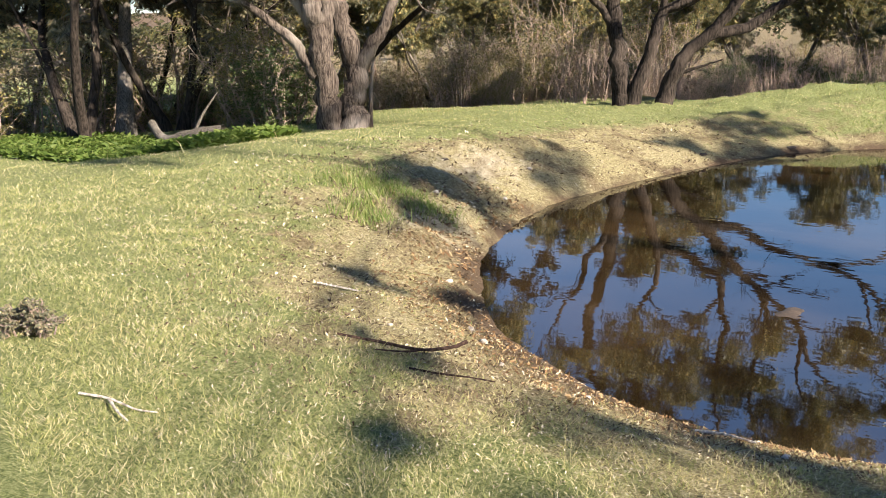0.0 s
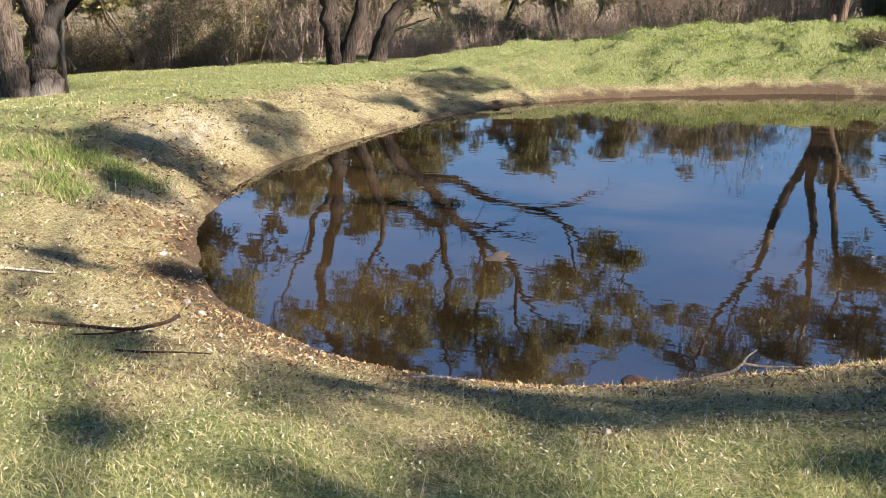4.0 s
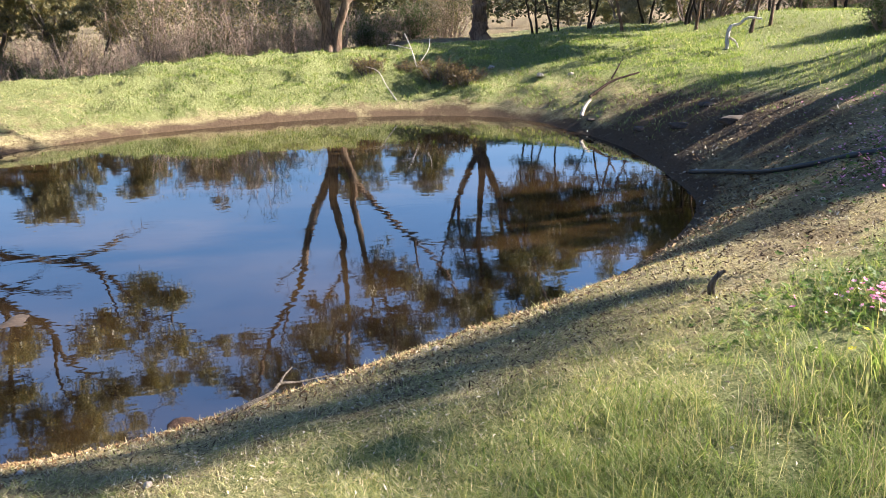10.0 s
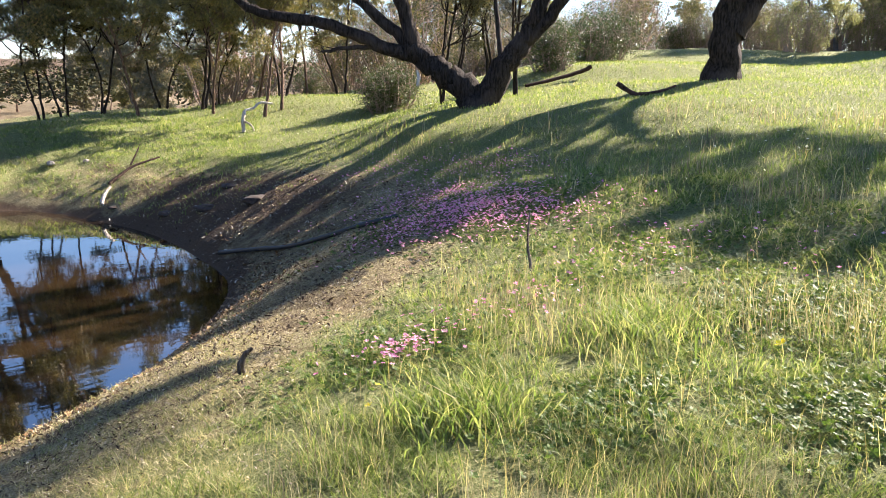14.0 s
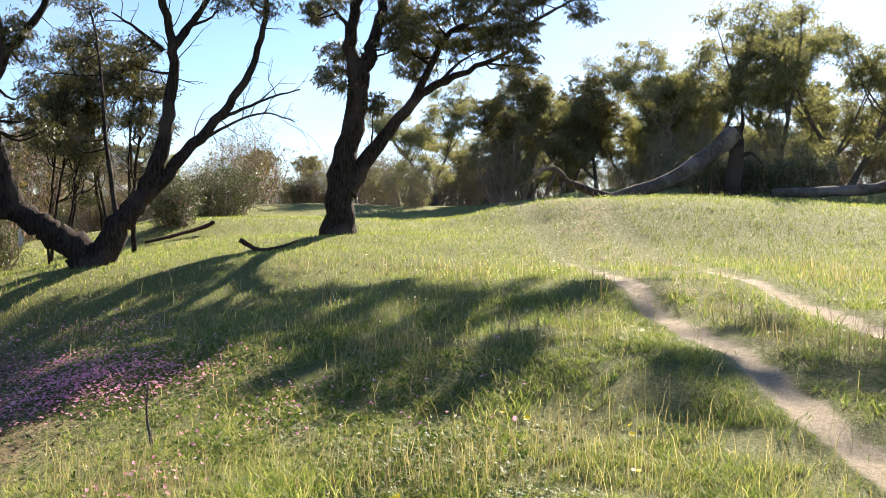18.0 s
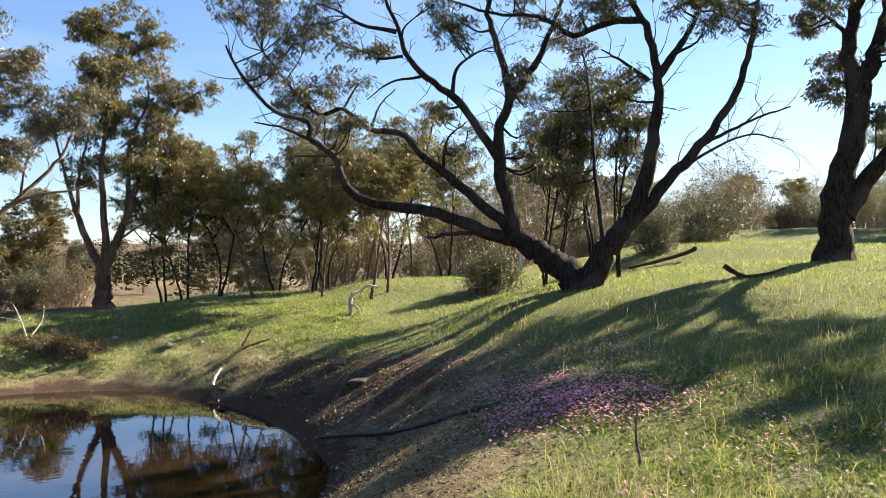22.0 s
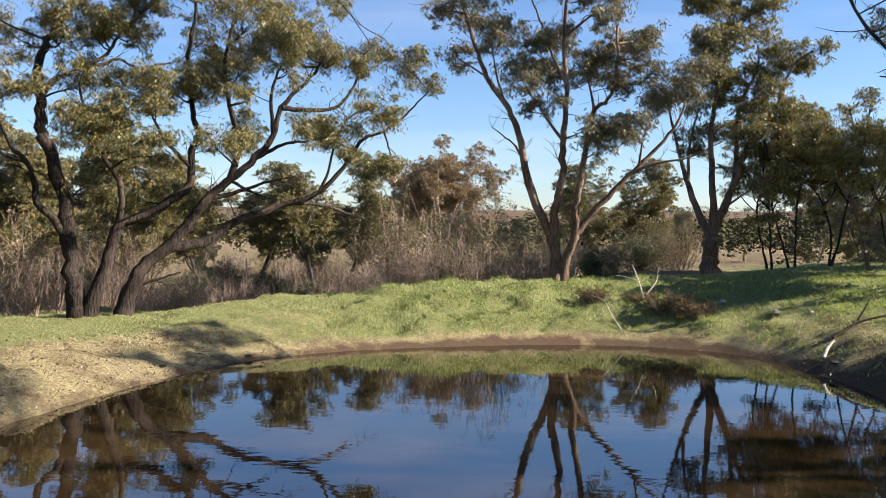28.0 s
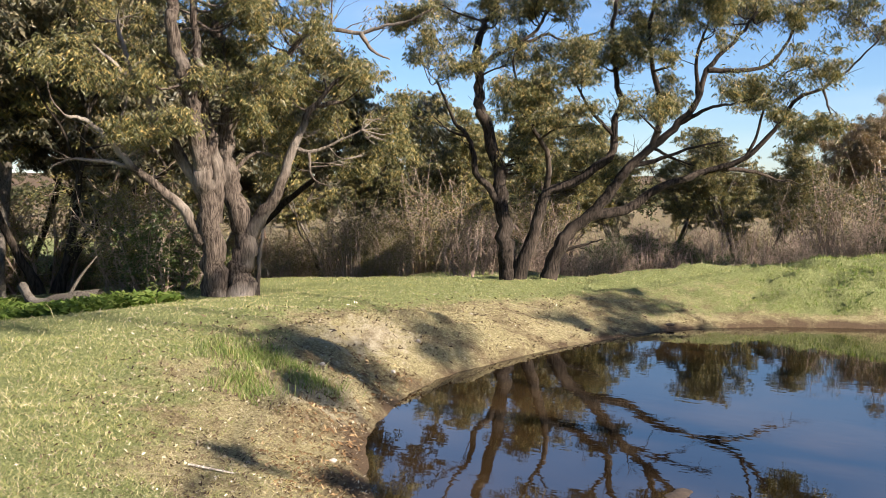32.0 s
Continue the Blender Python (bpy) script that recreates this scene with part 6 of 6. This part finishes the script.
for _i, (_x, _y, _s) in enumerate([(-6.52, 9.2, 0.09), (-3.55, 15.62, 0.14), (-4.6, 14.0, 0.12), (7.2, 12.2, 0.3), (7.5, 11.2, 0.35), (6.95, 13.1, 0.22), (7.9, 12.6, 0.25), (6.75, 14.6, 0.16)]):
    stone(_x, _y, _s * 0.65, STONE_DARK, "dark clod of earth on the muddy bank", 40 + _i, 0.45, 0.3, "clod")
stone(-1.62, 7.05, 0.22, STONE_DARK, "dark rounded rock just breaking the pond surface", 60, 0.3, 0.25, "rock", -0.05)
stone(-0.30, 4.86, 0.15, DARKWOOD, "dark wet stump lying at the waterline", 61, 0.4, 0.16, "stump", -0.01)

crooked("dead_stick", [(-3.55, 3.62, 0.02), (-3.3, 3.72, 0.03), (-3.05, 3.8, 0.05), (-2.92, 3.95, 0.10), (-2.85, 4.0, 0.16)], 0.008, 0.013, DARKWOOD, "dark crooked dead stick lying on the bank", "stick",
        [(0.009, 0.004, [(-3.05, 3.8, 0.05), (-3.1, 3.7, 0.03), (-3.2, 3.55, 0.02)])])
crooked("dead_stick", [(-2.92, 3.5, 0.015), (-2.75, 3.56, 0.025), (-2.6, 3.62, 0.02), (-2.48, 3.7, 0.03)], 0.007, 0.004, DARKWOOD, "thin dark twig lying in dry grass", "stick")
crooked("dead_stick", [(-4.42, 4.4, 0.015), (-4.28, 4.5, 0.02), (-4.18, 4.58, 0.015)], 0.009, 0.006, DEADWOOD, "short pale stick on the bank", "stick")
crooked("dead_stick", [(-3.7, 2.0, 0.01), (-3.55, 2.05, 0.03), (-3.4, 2.08, 0.02), (-3.3, 2.12, 0.02)], 0.007, 0.003, DEADWOOD, "pale forked stick in short grass", "stick",
        [(0.008, 0.004, [(-3.55, 2.05, 0.03), (-3.42, 2.0, 0.03), (-3.32, 1.98, 0.02)])])
crooked("dead_stick", [(-1.52, 4.22, 0.01), (-1.36, 4.2, 0.03), (-1.2, 4.24, 0.02)], 0.010, 0.005, DEADWOOD, "pale stick at the edge of the water", "stick")
crooked("driftwood", [(-0.08, 4.2, 0.015), (0.1, 4.38, 0.03), (0.22, 4.5, 0.05), (0.27, 4.62, 0.08), (0.4, 4.72, 0.05), (0.6, 4.75, 0.03)], 0.013, 0.006, BARK_GREY, "grey crooked driftwood branch at the waterline", "stick",
        [(0.01, 0.004, [(0.27, 4.62, 0.08), (0.3, 4.75, 0.12), (0.36, 4.85, 0.16)])])
crooked("bark_piece", [(2.62, 3.95, 0.0), (2.60, 3.93, 0.06), (2.62, 3.91, 0.12), (2.66, 3.9, 0.14)], 0.024, 0.010, BARK_GREY, "curled piece of bark standing on bare soil", "bark")
crooked("bare_stick", [(5.05, 3.85, 0.0), (5.12, 3.95, 0.2), (5.2, 4.0, 0.42)], 0.012, 0.006, BARK_GREY, "thin grey stick stuck upright among pink flowers", "stick",
        [(0.006, 0.003, [(5.12, 3.95, 0.2), (5.05, 3.9, 0.33), (5.0, 3.9, 0.4)])])
crooked("black_pipe", [(6.15, 10.1, 0.02), (6.16, 9.3, 0.03), (6.12, 8.5, 0.03), (6.14, 7.8, 0.03), (6.25, 7.2, 0.03), (6.45, 6.85, 0.01)], 0.028, 0.028, PIPE, "black plastic pipe curving down the muddy bank", "pipe", sides=10, part_name="hose")
crooked("white_branch", [(10.60, 16.35, 0.0), (10.62, 16.4, 0.25), (10.72, 16.45, 0.42), (10.9, 16.42, 0.48), (11.05, 16.35, 0.62), (11.3, 16.25, 0.60)], 0.045, 0.025, DEADWOOD, "bleached white dead branch propped on the grass", "branch",
        [(0.03, 0.015, [(10.62, 16.4, 0.25), (10.75, 16.3, 0.12), (10.8, 16.25, 0.0)])])
crooked("white_branch", [(6.72, 15.0, 0.02), (6.80, 15.08, 0.08), (6.9, 15.15, 0.15), (7.0, 15.2, 0.18)], 0.04, 0.02, DEADWOOD, "short bleached log on the muddy shore", "branch")
crooked("dead_branch", [(7.2, 15.7, 0.03), (7.7, 15.8, 0.07), (8.3, 15.8, 0.09)], 0.035, 0.015, DARKWOOD, "dark dead branch on the bank", "branch", [(0.02, 0.008, [(7.7, 15.8, 0.12), (7.9, 15.9, 0.3), (8.0, 16.0, 0.4)])])
crooked("dead_branch", [(13.5, 8.7, 0.25), (13.6, 8.55, 0.12), (13.75, 8.4, 0.04), (14.1, 8.2, 0.06), (14.5, 8.1, 0.12)], 0.05, 0.02, DARKWOOD, "curved dark branch lying in the grass", "branch")
crooked("fallen_log", [(16.7, 13.4, 0.08), (17.4, 13.1, 0.1), (18.1, 12.8, 0.16), (18.35, 12.65, 0.24)], 0.04, 0.055, DARKWOOD, "dark log lying in the meadow behind the split tree", "log")
crooked("fallen_log", [(-12.3, 10.6, 0.12), (-12.9, 10.4, 0.15), (-13.6, 10.3, 0.12), (-14.2, 10.5, 0.4)], 0.14, 0.08, BARK_GREY, "grey fallen log at the foot of the wood", "log", [(0.04, 0.015, [(-12.9, 10.4, 0.15), (-12.8, 10.6, 0.5), (-12.6, 10.8, 0.8)])])


def fallen_tree():
    """The wind-thrown tree across the track: a leaning trunk, its broken butt and root mass, and dead boughs."""
    x, y = 25.4, 4.2
    root = empty("fallen_tree", x, y, float(height(x, y)[0]) - 0.05, bearing_turn(x, y))
    for name, r0, r1, pts, mat in (
            ("trunk", 0.15, 0.27, [(-0.2, 0, 0.1), (0.8, 0, 0.35), (2.0, 0.2, 0.75), (3.0, 0.4, 1.35), (3.9, 0.6, 2.1)], BARK_GREY),
            ("bough", 0.13, 0.05, [(0.3, 0, 0.25), (-0.5, -0.1, 0.55), (-0.95, -0.2, 0.75), (-1.25, -0.3, 1.1), (-1.9, -0.4, 1.05)], BARK_PALE),
            ("bough", 0.05, 0.02, [(-1.25, -0.3, 1.05), (-1.5, -0.5, 0.5), (-1.7, -0.6, 0.05)], BARK_GREY),
            ("bough", 0.04, 0.015, [(-1.0, -0.2, 0.8), (-1.1, -0.5, 0.4), (-1.2, -0.7, 0.0)], BARK_GREY),
            ("bough", 0.04, 0.012, [(-1.6, -0.4, 1.05), (-2.2, -0.5, 0.7), (-2.7, -0.6, 0.2)], BARK_GREY),
            ("butt", 0.30, 0.16, [(3.9, 0.8, -0.1), (3.85, 0.8, 0.8), (3.95, 0.7, 1.5), (3.9, 0.6, 2.3)], BARK_DARK),
            ("root", 0.10, 0.02, [(3.95, 0.7, 1.9), (4.1, 0.6, 2.4), (4.05, 0.5, 2.9)], BARK_DARK),
            ("root", 0.09, 0.02, [(3.9, 0.7, 1.3), (4.3, 0.5, 1.5), (4.6, 0.4, 1.2)], BARK_DARK)):
        t = Tubes()
        line = smooth_line(pts, 14)
        t.add(line, np.linspace(r0, r1, 14), 10, 0.3)
        t.build(name, mat, root)
    tagged(root, "wind-thrown grey tree with a dark broken butt across the track", "fallen tree")


fallen_tree()
for _b, _d, _s in ((87.6, 27.6, 0.9), (89.5, 28.2, 0.8), (91.5, 27.8, 0.75), (85.8, 29.5, 0.8), (93.5, 28.5, 0.9)):
    stand("dark", *polar(_b, _d), 40 * _b, _s, "low dark bush behind the fallen tree", "bushes at the fallen tree", "shrub", "dense_shrub")
crooked("fallen_log", [(26.2, -0.5, 0.2), (26.4, -1.6, 0.25), (26.6, -2.9, 0.3), (26.6, -3.6, 0.5)], 0.13, 0.17, BARK_GREY, "grey fallen log with a pale broken end beside the wood", "log")

# pale scar of a torn branch on the split tree
_t = Tubes()
_t.add([(-1.12, -0.26, 0.42), (-1.10, -0.30, 0.56), (-1.13, -0.28, 0.70)], [0.03, 0.035, 0.015], 7, 0.3)
_t.build("torn_stub", DEADWOOD, SPLIT_TREE, "bleached torn branch stub")

# ---- brush heaps, bushes and tussocks ----
master_scrub("brush", "brush_heap", 0.75, 1.7, 40, LEAF_DRY, BARK_GREY, 46, 4, (0.07, 0.03), 0.8, 0.2)
for _x, _y, _s, _a in ((3.5, 19.7, 0.5, 20), (4.95, 18.85, 0.7, 120), (5.5, 18.5, 0.6, 250), (4.4, 19.5, 0.4, 200)):
    stand("brush", _x, _y, _a, _s, "heap of dry brown brushwood on the far bank", "brush heaps on the far bank", "brush heap", "brush_heap")
crooked("white_branch", [(3.85, 18.3, 0.02), (3.7, 18.6, 0.15), (3.6, 19.0, 0.2), (3.4, 19.4, 0.25)], 0.014, 0.007, DEADWOOD, "thin bleached branch slanting down the far bank", "branch")
crooked("white_branch", [(4.55, 19.3, 0.1), (4.5, 19.6, 0.4), (4.45, 19.9, 0.62), (4.42, 19.95, 0.75)], 0.018, 0.008, DEADWOOD, "bleached forked branch standing in the brush heap", "branch",
        [(0.012, 0.006, [(4.5, 19.6, 0.4), (4.2, 19.7, 0.5), (4.0, 19.75, 0.5)]), (0.012, 0.006, [(4.55, 19.3, 0.1), (4.9, 19.6, 0.4), (5.0, 19.8, 0.65)])])
stand("dark", 14.3, 15.9, 30, 0.85, "rounded grey-green bush behind the split tree", "bushes on the meadow", "shrub", "dense_shrub")
stand("dark", 14.9, 16.3, 130, 0.7, "rounded grey-green bush behind the split tree", "bushes on the meadow", "shrub", "dense_shrub")
stand("dark", 19.0, 14.4, 75, 0.95, "dark green bush behind the split tree", "bushes on the meadow", "shrub", "dense_shrub")
stand("dark", 24.2, 17.4, 15, 1.25, "large dark bush on the open meadow", "bushes on the meadow", "shrub", "dense_shrub")
stand("dark", 26.0, 17.6, 95, 1.35, "large dark bush on the open meadow", "bushes on the meadow", "shrub", "dense_shrub")
for _b, _d, _s in ((45.6, 18.5, 0.8), (46.6, 19.2, 0.9), (49.3, 20.0, 1.0), (50.6, 19.4, 0.95)):
    stand("thin", *polar(_b, _d), 60 * _b, _s, "slim dark young gum tree behind the split tree", "saplings behind the split tree", "tree", "gum_sapling")
for _b, _d, _k, _s in ((-57.5, 18.6, "gum_c", 1.05), (-55.2, 19.0, "gum_b", 1.0), (-52.0, 19.6, "gum_c", 0.95)):
    stand(_k, *polar(_b, _d), 50 * _b, _s, "old dark gum tree at the edge of the western wood", "wood beyond the meadow", "tree", "gum_tree")
stand("golden", *polar(-46.8, 18.6), 20, 1.0, "tall golden-leaved shrub beside the old gum tree", "wood beyond the meadow", "shrub", "leafy_shrub")
stand("dark", *polar(-45.6, 17.6), 20, 1.1, "dark dense shrub beside the old gum tree", "wood beyond the meadow", "shrub", "dense_shrub")
master_scrub("herb", "grey_herb", 0.32, 0.5, 26, LEAF_GREY, TWIG_GREY, 47, 8, (0.035, 0.02), 1.0, 0.16)
stand("herb", -4.72, 2.38, 0, 0.65, "small grey-leaved herb in the short grass", "", "plant", "grey_herb")


def tussock(x, y, n, wide, tall, seed, label):
    g = np.random.default_rng(seed)
    px, py = x + g.normal(size=n) * wide, y + g.normal(size=n) * wide
    v, f = blades(px, py, height(px, py) - 0.005, g, np.full(n, tall), np.full(n, 0.008), 0.9)
    ob = mesh_object("tussock", v, f, GRASS_GREEN, None, False)
    return tagged(ob, label, "grass tussock", "tussocks on the bank", "stuff")


for _i, (_x, _y, _n, _w, _h) in enumerate([(-6.15, 7.5, 900, 0.2, 0.10), (-6.6, 7.3, 700, 0.22, 0.09), (-5.75, 6.6, 500, 0.18, 0.12), (-5.6, 7.6, 350, 0.14, 0.1), (2.6, 2.3, 700, 0.16, 0.15), (3.9, 2.2, 700, 0.18, 0.15)]):
    tussock(_x, _y, _n, _w, _h, 90 + _i, "dense green tussock of grass on the bank")
